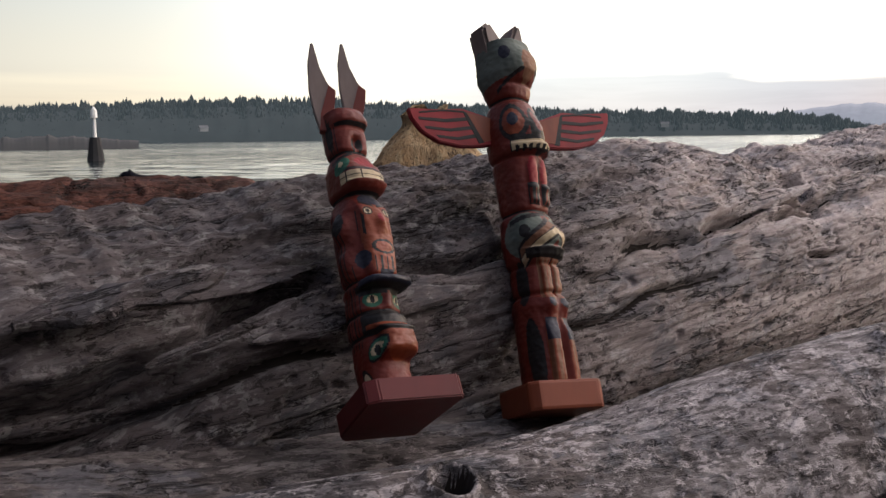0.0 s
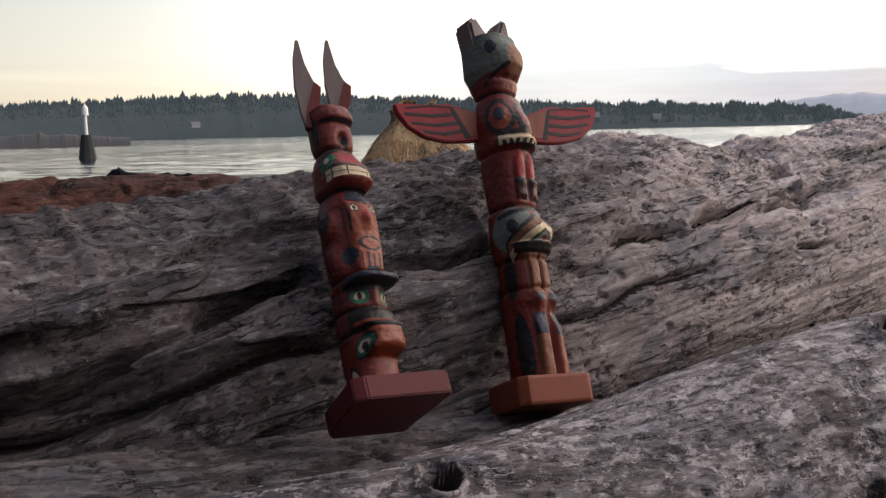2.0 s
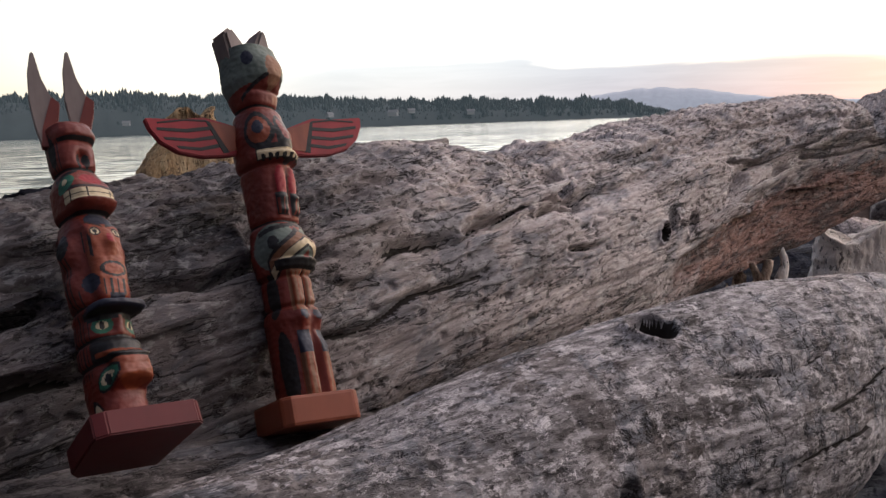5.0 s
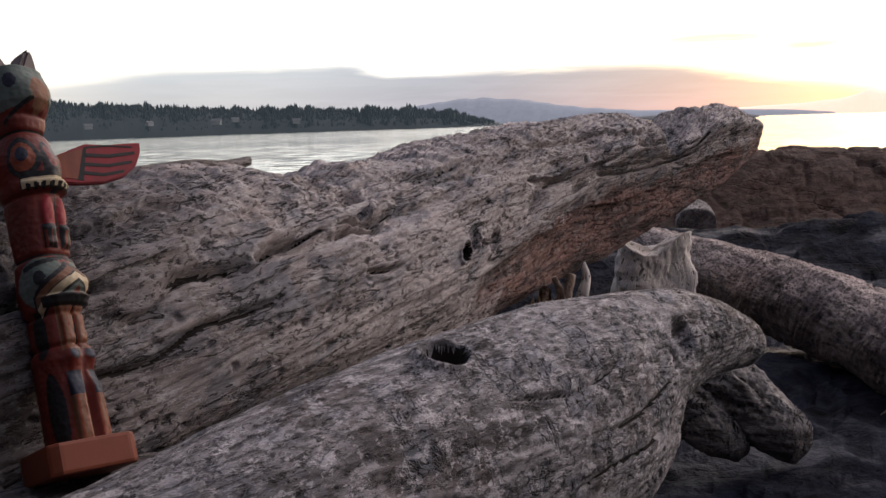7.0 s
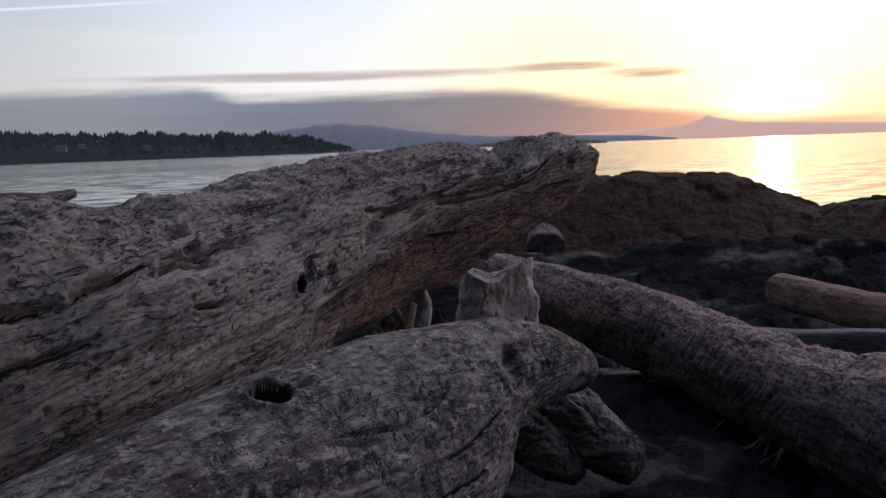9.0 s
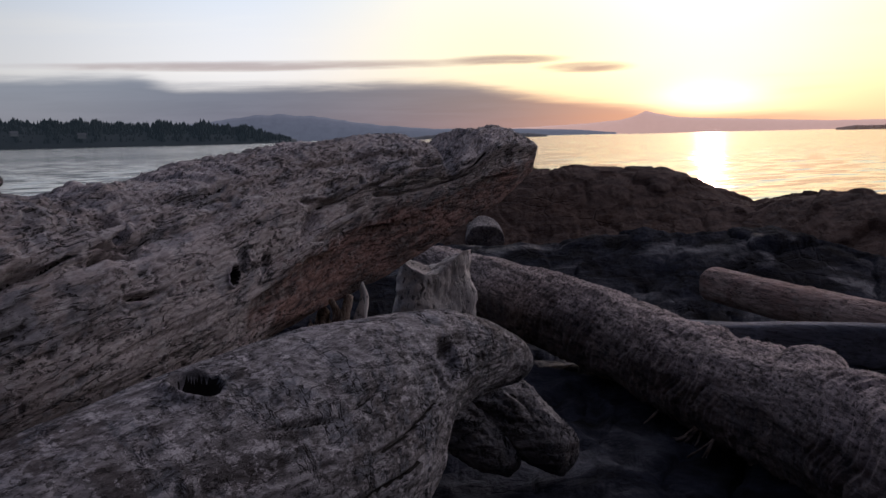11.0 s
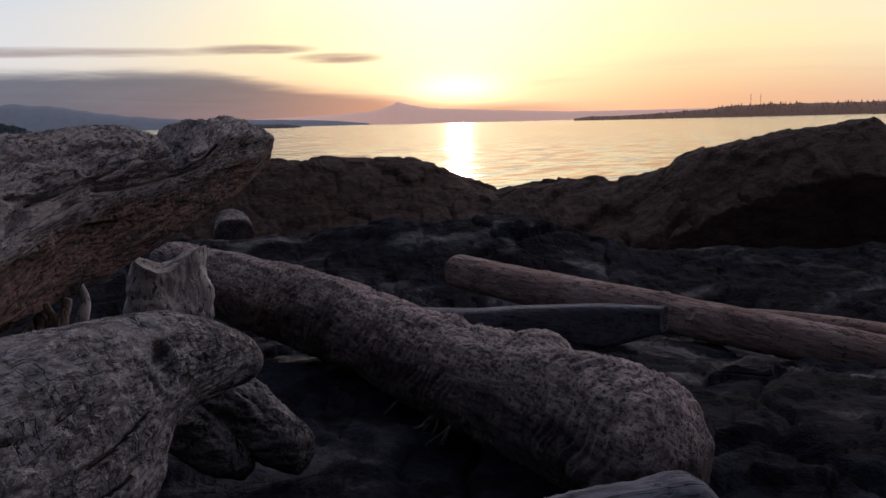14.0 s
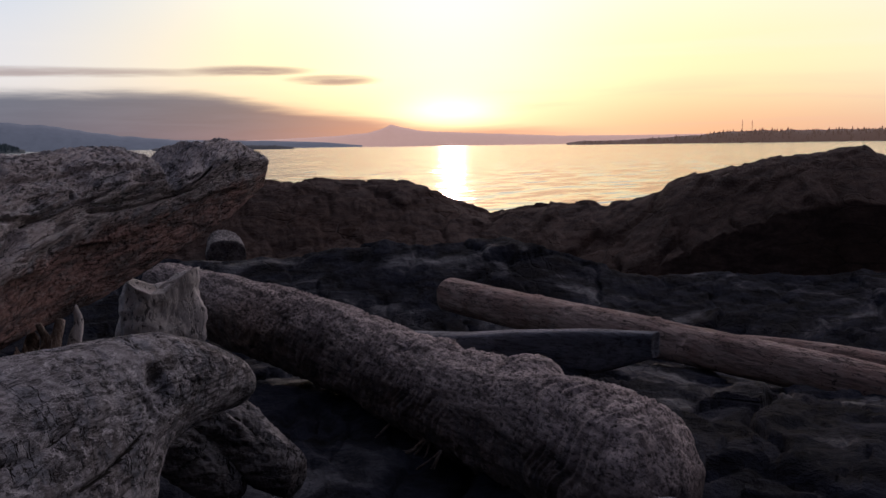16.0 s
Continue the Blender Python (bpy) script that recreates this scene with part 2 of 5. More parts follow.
def driftwood(name, pale, dark, stain, scale=1.0, speck=0.5, blue=0.25, elong=6.0, gap=0.6, flake=0.4, cross=0.0, rise=0.0, end_shade=None, rot=None, hair=0.68, lit_top=None, web=None, mottle=0.0):
    """Weathered wood with its grain along local x. cross: slanting ridges over the grain."""
    m, w = material(name)
    p = w.add("ShaderNodeTexCoord").outputs["Object"]
    if rise:
        q = w.add("ShaderNodeSeparateXYZ", Vector=p)
        zz = w.math("SUBTRACT", q.outputs[2], w.math("MULTIPLY", q.outputs[0], rise))
        p = w.add("ShaderNodeCombineXYZ", X=q.outputs[0], Y=q.outputs[1], Z=zz).outputs[0]
    k = 150.0 * scale
    fibre = w.noise(w.stretch(p, (k / elong / 1.6, k, k)), 1.0, 6.0, 0.7, 0.2)
    streak = w.noise(w.stretch(p, (3.0 * scale * 6 / elong, 34 * scale, 34 * scale)), 1.0, 6.0, 0.66, 0.15)
    band = w.noise(w.stretch(p, (1.1, 7, 7), (3, 1, 2)), 1.0, 4.0, 0.6, 0.4)
    patch = w.noise(p, 3.6, 5.0, 0.62, 0.7)
    patch2 = w.noise(w.stretch(p, (2.4 / elong, 1, 1), (5, 2, 7)), 13.0 * scale, 6.0, 0.7, 0.3)
    pits = w.noise(w.stretch(p, (62 * scale, 125 * scale, 125 * scale), (1, 8, 3)), 1.0, 4.0, 0.72, 0.3)
    pitmask = w.smooth(w.noise(p, 7.0, 3.0), 0.36, 0.56)
    pit = w.math("MULTIPLY", w.smooth(pits, 0.60 - 0.05 * speck, 0.645 - 0.05 * speck), pitmask)
    # long drying checks: thin lines where a stretched noise crosses its middle
    line = w.noise(w.stretch(p, (5.5 * scale / elong * 3, 30 * scale, 30 * scale), (9, 4, 1)), 1.0, 5.0, 0.55, 0.35)
    line = w.math("ABSOLUTE", w.math("SUBTRACT", line, 0.5))
    check = w.math("MULTIPLY", w.smooth(line, 0.020, 0.004), w.smooth(patch2, 0.44, 0.58))
    col = w.mix(w.smooth(streak, 0.33, 0.52), dark, pale)
    col = w.mix(w.math("MULTIPLY", w.smooth(patch, 0.44, 0.64), 0.8), col, stain)
    col = w.mix(w.math("MULTIPLY", w.smooth(band, 0.56, 0.36), 0.65), col, dark)
    col = w.mix(w.math("MULTIPLY", w.smooth(patch2, 0.50, 0.60), blue), col, (0.17, 0.185, 0.215))
    col = w.mix(w.smooth(fibre, 0.36, 0.56, hair, 0.0), col, w.mix(0.78, col, (0.030, 0.025, 0.022)))
    flakes = w.math("MULTIPLY", w.smooth(w.noise(w.stretch(p, (52 * scale / elong, 42 * scale, 42 * scale), (2, 2, 2)), 1.0, 6.0, 0.75, 0.2), 0.535, 0.585), w.smooth(patch2, 0.66, 0.42))
    col = w.mix(w.math("MULTIPLY", flakes, flake), col, tuple(min(0.75, c * 1.55 + 0.05) for c in pale))
    h = w.math("ADD", w.math("MULTIPLY", fibre, 0.40), w.math("MULTIPLY", streak, 0.5))
    h = w.math("ADD", h, w.math("MULTIPLY", flakes, 0.25 * flake))
    if cross:
        rid = w.noise(w.stretch(p, (58, 9, 12), (1, 1, 1)), 1.0, 4.0, 0.6, 0.9)
        r = w.smooth(rid, 0.44, 0.56)
        col = w.mix(w.math("MULTIPLY", r, cross), w.mix(cross, col, (0.035, 0.03, 0.027)), tuple(min(0.7, c * 1.5) for c in pale))
        h = w.math("ADD", h, w.math("MULTIPLY", r, 0.6 * cross))
    if lit_top:                                  # light on the upper side put into the colour, over some bleached fibre
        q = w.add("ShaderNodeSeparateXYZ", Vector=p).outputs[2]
        up = w.smooth(w.math("ADD", q, w.math("MULTIPLY", w.math("SUBTRACT", patch, 0.5), 0.16)), lit_top, lit_top + 0.05)
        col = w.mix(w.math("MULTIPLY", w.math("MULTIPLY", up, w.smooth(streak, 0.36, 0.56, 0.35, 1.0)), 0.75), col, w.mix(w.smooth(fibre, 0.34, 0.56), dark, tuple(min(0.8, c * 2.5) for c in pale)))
    if rot:
        q = w.add("ShaderNodeSeparateXYZ", Vector=p)
        low = w.smooth(w.math("ADD", q.outputs[2], w.math("MULTIPLY", w.math("SUBTRACT", patch2, 0.5), 0.22)), rot[1] + 0.02, rot[1] - 0.03)
        low = w.math("MULTIPLY", low, w.smooth(w.math("ADD", q.outputs[0], w.math("MULTIPLY", w.math("SUBTRACT", patch, 0.5), 1.0)), rot[0], rot[0] + 0.25))
        red = w.mix(w.smooth(streak, 0.38, 0.58), (0.065, 0.038, 0.032), (0.29, 0.150, 0.118))
        col = w.mix(w.math("MULTIPLY", low, 0.88), col, red)
    # shade on the low-x end, with some darker wood, multiplied into the colour
    if end_shade:
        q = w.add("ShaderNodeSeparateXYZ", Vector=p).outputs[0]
        wet_or_shade = w.smooth(w.math("ADD", q, w.math("MULTIPLY", w.math("SUBTRACT", patch, 0.5), 1.6)), end_shade[1], end_shade[0])
        col = w.mix(w.math("MULTIPLY", wet_or_shade, 0.86), col, w.mix(1.0, col, (0.14, 0.138, 0.15), "MULTIPLY"))
    if mottle:                                  # small blotches of bleached and blackened fibre, nearly as long as wide
        spots = w.noise(w.stretch(p, (34, 52, 52), (4, 7, 2)), 1.0, 5.0, 0.7, 0.3)
        col = w.mix(w.smooth(spots, 0.53, 0.60, 0.0, mottle), col, tuple(min(0.8, c * 1.45 + 0.04) for c in pale))
        col = w.mix(w.smooth(spots, 0.46, 0.39, 0.0, mottle), col, tuple(c * 0.45 for c in dark))
        h = w.math("ADD", h, w.math("MULTIPLY", spots, 0.6 * mottle))
    if web:                                     # short cracks across the grain, past x = web
        q = w.add("ShaderNodeSeparateXYZ", Vector=p).outputs[0]
        zone = w.smooth(w.math("ADD", q, w.math("MULTIPLY", w.math("SUBTRACT", patch, 0.5), 0.8)), web - 0.15, web + 0.15)
        across = w.math("ABSOLUTE", w.math("SUBTRACT", w.noise(w.stretch(p, (26, 7, 7), (3, 3, 8)), 1.0, 4.0, 0.6, 0.5), 0.5))
        net = w.math("MULTIPLY", w.smooth(across, 0.014, 0.003), w.smooth(patch2, 0.50, 0.57))
        net = w.math("MULTIPLY", net, zone)
        col = w.mix(net, col, (0.016, 0.013, 0.012))
        h = w.math("SUBTRACT", h, w.math("MULTIPLY", net, 1.6))
    col = w.mix(w.math("MULTIPLY", pit, 0.75), col, (0.030, 0.025, 0.023))
    col = w.mix(w.math("MULTIPLY", check, gap), col, (0.014, 0.012, 0.011))
    h = w.math("SUBTRACT", h, w.math("MULTIPLY", pit, 0.8))
    h = w.math("SUBTRACT", h, w.math("MULTIPLY", check, 1.2 * gap))
    finish(w, col, w.smooth(fibre, 0.2, 0.8, 0.78, 0.97), h, 0.8, 0.010, 0.25)
    return m


M_BIG = driftwood("silver_driftwood", (0.59, 0.522, 0.500), (0.25, 0.212, 0.200), (0.40, 0.342, 0.318), 1.0, 1.0, 0.60, 4.0, 0.8, 0.3, hair=0.36, rise=0.12, end_shade=(0.80, 1.55), rot=(1.85, 0.335), mottle=0.13)
M_FRONT = driftwood("speckled_driftwood", (0.37, 0.342, 0.340), (0.055, 0.046, 0.043), (0.150, 0.124, 0.114), 0.9, 0.9, 0.58, 2.0, 0.5, 0.85, end_shade=(0.30, 0.80), web=1.05, mottle=0.5, hair=0.6)
M_DARK = driftwood("dark_driftwood", (0.19, 0.168, 0.160), (0.040, 0.034, 0.033), (0.08, 0.065, 0.060), 1.0, 0.5, 0.35, mottle=0.3)
M_BARKY = driftwood("ridged_driftwood", (0.33, 0.262, 0.238), (0.030, 0.023, 0.021), (0.080, 0.058, 0.052), 0.9, 0.4, 0.25, 1.6, 0.5, 0.3, 0.12, lit_top=0.235, hair=0.40)
M_BUTT = driftwood("worn_driftwood", (0.40, 0.36, 0.335), (0.07, 0.058, 0.054), (0.17, 0.14, 0.125), 1.2, 0.6, 0.3, 4.0, 0.9, 0.4, web=-9.0)
M_SPLIT = driftwood("grey_split_wood", (0.30, 0.30, 0.33), (0.16, 0.155, 0.17), (0.22, 0.21, 0.23), 0.7, 0.3, 0.4, 9.0, 0.5, 0.15)
M_PALE = driftwood("pale_driftwood", (0.90, 0.83, 0.76), (0.76, 0.68, 0.61), (0.84, 0.76, 0.68), 0.5, 0.8, 0.12, 2.0, 0.35, 0.15, hair=0.22, mottle=0.10)
M_TAN = driftwood("tan_peeled_wood", (0.60, 0.440, 0.370), (0.34, 0.222, 0.180), (0.42, 0.262, 0.214), 0.5, 0.5, 0.05, 5.0, 0.5, 0.15)
M_KNAR = driftwood("brown_gnarled_root", (0.52, 0.40, 0.31), (0.10, 0.06, 0.042), (0.26, 0.17, 0.12), 1.0, 0.6, 0.05, 3.0, 0.7, 0.3, mottle=0.2)
M_ROT = driftwood("red_rotten_wood", (0.14, 0.052, 0.034), (0.028, 0.014, 0.011), (0.06, 0.032, 0.025), 1.5, 0.8, 0.05, 3.0, 0.9, 0.2, mottle=0.3)
M_STRAW = driftwood("bleached_root_fibre", (0.56, 0.40, 0.23), (0.20, 0.120, 0.055), (0.40, 0.26, 0.13), 1.2, 0.2, 0.0, 8.0, 0.9, 0.2)


def rock_material(name, pale, dark, warm, scale=1.0, wet_or_shade=False):
    m, w = material(name)
    p = w.add("ShaderNodeTexCoord").outputs["Object"]
    big = w.noise(p, 0.8 * scale, 6.0, 0.6, 0.6)
    mid = w.noise(w.stretch(p, (1, 1, 2.4)), 4.5 * scale, 6.0, 0.65, 0.5)
    fine = w.noise(p, 32.0 * scale, 5.0, 0.7)
    crack = w.voronoi(w.stretch(p, (1.0, 1.0, 2.6)), 2.4 * scale, "DISTANCE_TO_EDGE")
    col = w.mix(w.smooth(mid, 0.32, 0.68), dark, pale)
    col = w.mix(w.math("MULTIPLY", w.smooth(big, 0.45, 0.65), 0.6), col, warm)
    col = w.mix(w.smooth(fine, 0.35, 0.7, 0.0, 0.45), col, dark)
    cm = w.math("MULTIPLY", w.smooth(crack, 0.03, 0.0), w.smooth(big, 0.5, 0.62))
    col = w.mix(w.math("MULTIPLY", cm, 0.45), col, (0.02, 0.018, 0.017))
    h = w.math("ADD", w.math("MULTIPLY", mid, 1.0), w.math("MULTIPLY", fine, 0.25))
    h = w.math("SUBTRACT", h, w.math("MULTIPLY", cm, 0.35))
    if wet_or_shade:                                     # bare smooth faces with a sheen
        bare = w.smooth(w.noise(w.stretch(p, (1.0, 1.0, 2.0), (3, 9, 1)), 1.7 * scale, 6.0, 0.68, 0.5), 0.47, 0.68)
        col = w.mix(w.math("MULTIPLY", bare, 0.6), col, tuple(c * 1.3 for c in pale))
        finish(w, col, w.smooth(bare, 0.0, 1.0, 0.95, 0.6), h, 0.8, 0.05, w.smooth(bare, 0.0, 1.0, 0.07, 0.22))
    else:
        finish(w, col, 0.88, h, 0.8, 0.05, 0.2)
    return m


M_ROCK = rock_material("shore_rock", (0.024, 0.027, 0.042), (0.0042, 0.0040, 0.0046), (0.009, 0.0070, 0.0066), wet_or_shade=True)
# warm veil of the low sun put into the far ridge's brown
M_RIDGE = rock_material("glow_warmed_ridge_rock", (0.120, 0.076, 0.058), (0.038, 0.022, 0.017), (0.085, 0.046, 0.030))


def plain(name, color, rough=0.5, vary=0.25, scale=60.0, **more):
    m, w = material(name)
    p = w.add("ShaderNodeTexCoord").outputs["Object"]
    n = w.noise(w.stretch(p, (1, 1, 0.25)), scale, 5.0, 0.6)
    n2 = w.noise(p, scale * 0.2, 4.0, 0.6)
    col = w.mix(w.smooth(n, 0.3, 0.7, 0.0, vary), color, tuple(c * 0.35 for c in color))
    col = w.mix(w.smooth(n2, 0.45, 0.75, 0.0, vary), col, tuple(min(1, c * 1.5 + 0.02) for c in color))
    finish(w, col, w.smooth(n2, 0.3, 0.7, rough + 0.04, rough + 0.2), n, 0.25, 0.001, 0.3, **more)
    return m


# shade inside knot holes and cracks, given as a dark colour
M_HOLE = plain("dark_hollow_shade", (0.016, 0.012, 0.010), 0.9, 0.3)


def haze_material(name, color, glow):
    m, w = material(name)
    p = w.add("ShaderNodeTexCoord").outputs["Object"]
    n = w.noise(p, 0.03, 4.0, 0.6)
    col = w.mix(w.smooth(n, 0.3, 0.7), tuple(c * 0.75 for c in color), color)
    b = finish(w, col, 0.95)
    # aerial haze added as a faint glow of the surface itself
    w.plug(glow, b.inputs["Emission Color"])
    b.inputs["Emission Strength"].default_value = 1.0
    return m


# ---- mesh helpers ----
def mesh_object(name, verts, faces, mat, parent=None, smooth=True, label="", category="", kind="", group=""):
    me = bpy.data.meshes.new(name)
    me.from_pydata([tuple(v) for v in verts], [], [tuple(f) for f in faces])
    me.update()
    if smooth:
        me.polygons.foreach_set("use_smooth", [True] * len(me.polygons))
    mats = mat if isinstance(mat, (list, tuple)) else [mat]
    for m in mats:
        me.materials.append(m)
    ob = new(name, me)
    if parent is not None:
        ob.parent = parent
    return tagged(ob, label, category, group, kind)


def part(name, bm, mat, parent, label="", smooth=False):
    """Links a bmesh as one mesh object under a thing or a part."""
    me = bpy.data.meshes.new(name)
    bm.to_mesh(me)
    bm.free()
    me.materials.append(mat)
    if smooth:
        me.polygons.foreach_set("use_smooth", [True] * len(me.polygons))
    ob = new(name, me)
    ob.parent = parent
    return tagged(ob, label)


def grid_faces(rows, cols, wrap=True):
    r, c = np.meshgrid(np.arange(rows - 1), np.arange(cols if wrap else cols - 1), indexing="ij")
    c2 = (c + 1) % cols
    return np.stack([r * cols + c, r * cols + c2, (r + 1) * cols + c2, (r + 1) * cols + c], -1).reshape(-1, 4)


def axis_frame(u, origin=(0, 0, 0)):
    """A pose with local x along u (kept level), y to its left, z up."""
    u = Vector((u[0], u[1], 0)).normalized()
    return Matrix(((u.x, -u.y, 0, origin[0]), (u.y, u.x, 0, origin[1]), (0, 0, 1, origin[2]), (0, 0, 0, 1)))


GRID = {}


def make_log(name, stations, mat, frame_m, rings, around, power=2.3, rough=0.012, grain=0.004, knots=(), grooves=(), ledges=(), seed=0.0,
             crest=None, lump=3.0, ends=(0.15, 0.15), rise=0.0, dense=None, plates=0.0, fibres=1.0, coarse=None, facets=(), rings_cut=0.0, **tags):
    """A log along local x. stations: s, y, z, half width, half height. knots: s, angle, radius, depth (metres, degrees from the top
    towards -y). grooves: s0, angle0, s1, angle1, half width, depth. crest(s): extra height of the top. coarse(s, angle): how broken the
    surface is. facets: s0, s1, angle, share of the radius left. rings_cut: depth of curled ridges across the grain."""
    st = np.array(stations, float)
    s0, s1 = st[0, 0], st[-1, 0]
    s = np.linspace(s0, s1, rings)
    th = np.linspace(0, 2 * np.pi, around, endpoint=False)
    if dense is not None:                       # finer where the log is weathered open
        s = np.concatenate([np.linspace(s0, dense, 60, endpoint=False), np.linspace(dense, s1, rings)])
        th = np.radians(np.concatenate([np.linspace(-35, 150, around, endpoint=False), np.linspace(150, 325, 60, endpoint=False)]))
        around = len(th)
    q = curve_at(stations, s)
    S, T = np.meshgrid(s, th, indexing="ij")
    cs, sn = np.cos(T), np.sin(T)               # angle from the top towards -y
    k = (np.abs(cs) ** power + np.abs(sn) ** power) ** (-1 / power)
    hw, hz = q[:, 2:3], q[:, 3:4]
    Y = -sn * k * hw
    Z = cs * k * hz
    size = np.minimum(hw, hz)
    P = np.stack([S, Y + q[:, :1], Z + q[:, 1:2] - rise * S], -1).reshape(-1, 3)
    hole = np.zeros(S.shape, bool)
    C = 1.0
    if coarse is not None:
        a180 = np.degrees(T)
        C = coarse(S, np.where(a180 > 180, a180 - 360, a180)).ravel()
    d = rough * fbm(P * (lump * 0.6, lump * 2, lump * 2) + seed, 3)
    d += C * rough * 0.40 * fbm(P * (4, 22, 22) + seed * 2.1, 3)
    g = fbm(P * (7, 75, 75) + seed, 2)
    d += grain * (1 - 2.2 * np.abs(g))
    rg = 1 - 2 * np.abs(fbm(P * (3.2, 34, 34) + seed * 1.3, 3))
    d += C * fibres * rough * 0.22 * (rg - 0.6) - C * rough * 0.55 * sstep(rg, 0.90, 0.99) * sstep(perlin(P * (2, 9, 9) + 3), -0.1, 0.3)
    d += -grain * 2.5 * sstep(fbm(P * (32, 55, 55) + seed + 5, 2), 0.40, 0.70)
    if coarse is not None:                      # knobbly, bitten surface where it is coarse
        d += rough * 0.32 * C * fbm(P * (14, 24, 24) + seed * 0.7, 3)
    if rings_cut:
        bend = 0.05 * fbm(P * (3, 7, 7) + seed, 2)
        n = fbm((P + np.stack([bend + 0.35 * P[:, 2], 0 * bend, 0 * bend], -1)) * (24, 4, 4) + seed, 3)
        d += rings_cut * (1 - 2.4 * np.abs(n)) * sstep(perlin(P * (2.5, 5, 5) + seed * 1.7), -0.45, 0.25)
    if plates:                                  # broken layers with sharp edges
        n = 2.2 * fbm(P * (1.5, 13, 13) + seed * 3, 4, 0.55) + 0.3 * g
        f = n - np.floor(n)
        d += C * plates * (np.floor(n) + sstep(f, 0.0, 0.16) - 0.25 * f - 1.5)
    d = d.reshape(S.shape)
    ang = np.degrees(T)
    ang = np.where(ang > 180, ang - 360, ang)
    for ks, ka, kr, kd in knots:
        dist = np.hypot(S - ks, np.radians(ang - ka) * size) / kr
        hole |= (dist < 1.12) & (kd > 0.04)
        d -= kd * np.exp(-dist ** (8 if kd > 0.04 else 4)) - 0.12 * kd * np.exp(-((dist - 1.35) / 0.3) ** 2)
    wob = 0.035 * fbm(np.stack([S.ravel() * 4 + seed, S.ravel() * 0, S.ravel() * 0 + 2.7], -1), 3).reshape(S.shape)
    for a0, b0, a1, b1, gw, gd in ledges:
        f = np.clip((S - a0) / (a1 - a0), 0, 1)
        off = (np.radians(ang - b0 - (b1 - b0) * f) * size + wob * size * 4) / gw
        inside = sstep(S, a0, a0 + 0.1) * (1 - sstep(S, a1 - 0.25, a1))
        d -= gd * sstep(off, 0.0, 0.12) * np.clip(1 - off / 3, 0, 1) * inside
    for a0, b0, a1, b1, gw, gd in grooves:
        f = np.clip((S - a0) / (a1 - a0), 0, 1)
        c = b0 + (b1 - b0) * f
        off = (np.radians(ang - c) * size + wob * size * 3) / gw
        inside = sstep(S, a0, a0 + 0.06) * (1 - sstep(S, a1 - 0.06, a1))
        d -= gd * np.exp(-off ** 2) * inside
        # floors of narrow grooves take the painted shade too
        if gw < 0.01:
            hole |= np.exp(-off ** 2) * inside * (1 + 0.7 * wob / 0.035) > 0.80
    d *= np.clip(size / 0.09, 0.25, 1.0)
    L = np.hypot(cs * k * hz, sn * k * hw) + 1e-9
    for f0, f1, fa, left in facets:             # split-off flat faces
        c, n = np.cos(np.radians(fa)), np.sin(np.radians(fa))
        lim = np.hypot(c * hz, n * hw) * (1 - (1 - left) * sstep(S, f0, f0 + 0.6) * (1 - sstep(S, f1 - 0.2, f1)))
        over = np.maximum(0, Z * c - Y * n - lim - 0.004 * perlin(P * (9, 9, 9)).reshape(S.shape))
        Z = Z - over * c
        Y = Y + over * n
    Y = Y * (1 + d / L) + q[:, :1]
    Z = Z * (1 + d / L) + q[:, 1:2]
    if crest is not None:
        Z = Z + crest(S) * np.clip(cs * k, 0, 1) ** 1.5
    V = np.stack([S, Y, Z], -1)
    body_grid = (s, np.degrees(th), V)
    # rounded, rough ends
    caps = []
    for which, ring, bulge in ((0, V[0], -ends[0]), (1, V[-1], ends[1])):
        c = ring.mean(0)
        rows_ = []
        for f in (0.86, 0.66, 0.44, 0.22, 0.04):
            r = c + (ring - c) * f
            r = r.copy()
            r[:, 0] += bulge * size[0 if which == 0 else -1] * (1 - f ** 2) + 0.012 * perlin(r * 30 + seed)
            rows_.append(r)
        caps.append(rows_)
    V = np.concatenate([np.array(caps[0][::-1]), V, np.array(caps[1])])
    n = len(V)
    faces = grid_faces(n, around)
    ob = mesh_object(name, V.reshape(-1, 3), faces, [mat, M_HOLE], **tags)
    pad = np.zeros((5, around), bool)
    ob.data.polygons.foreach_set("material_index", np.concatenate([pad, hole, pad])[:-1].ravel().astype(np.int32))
    ob.matrix_world = frame_m
    GRID[ob] = body_grid
    return ob


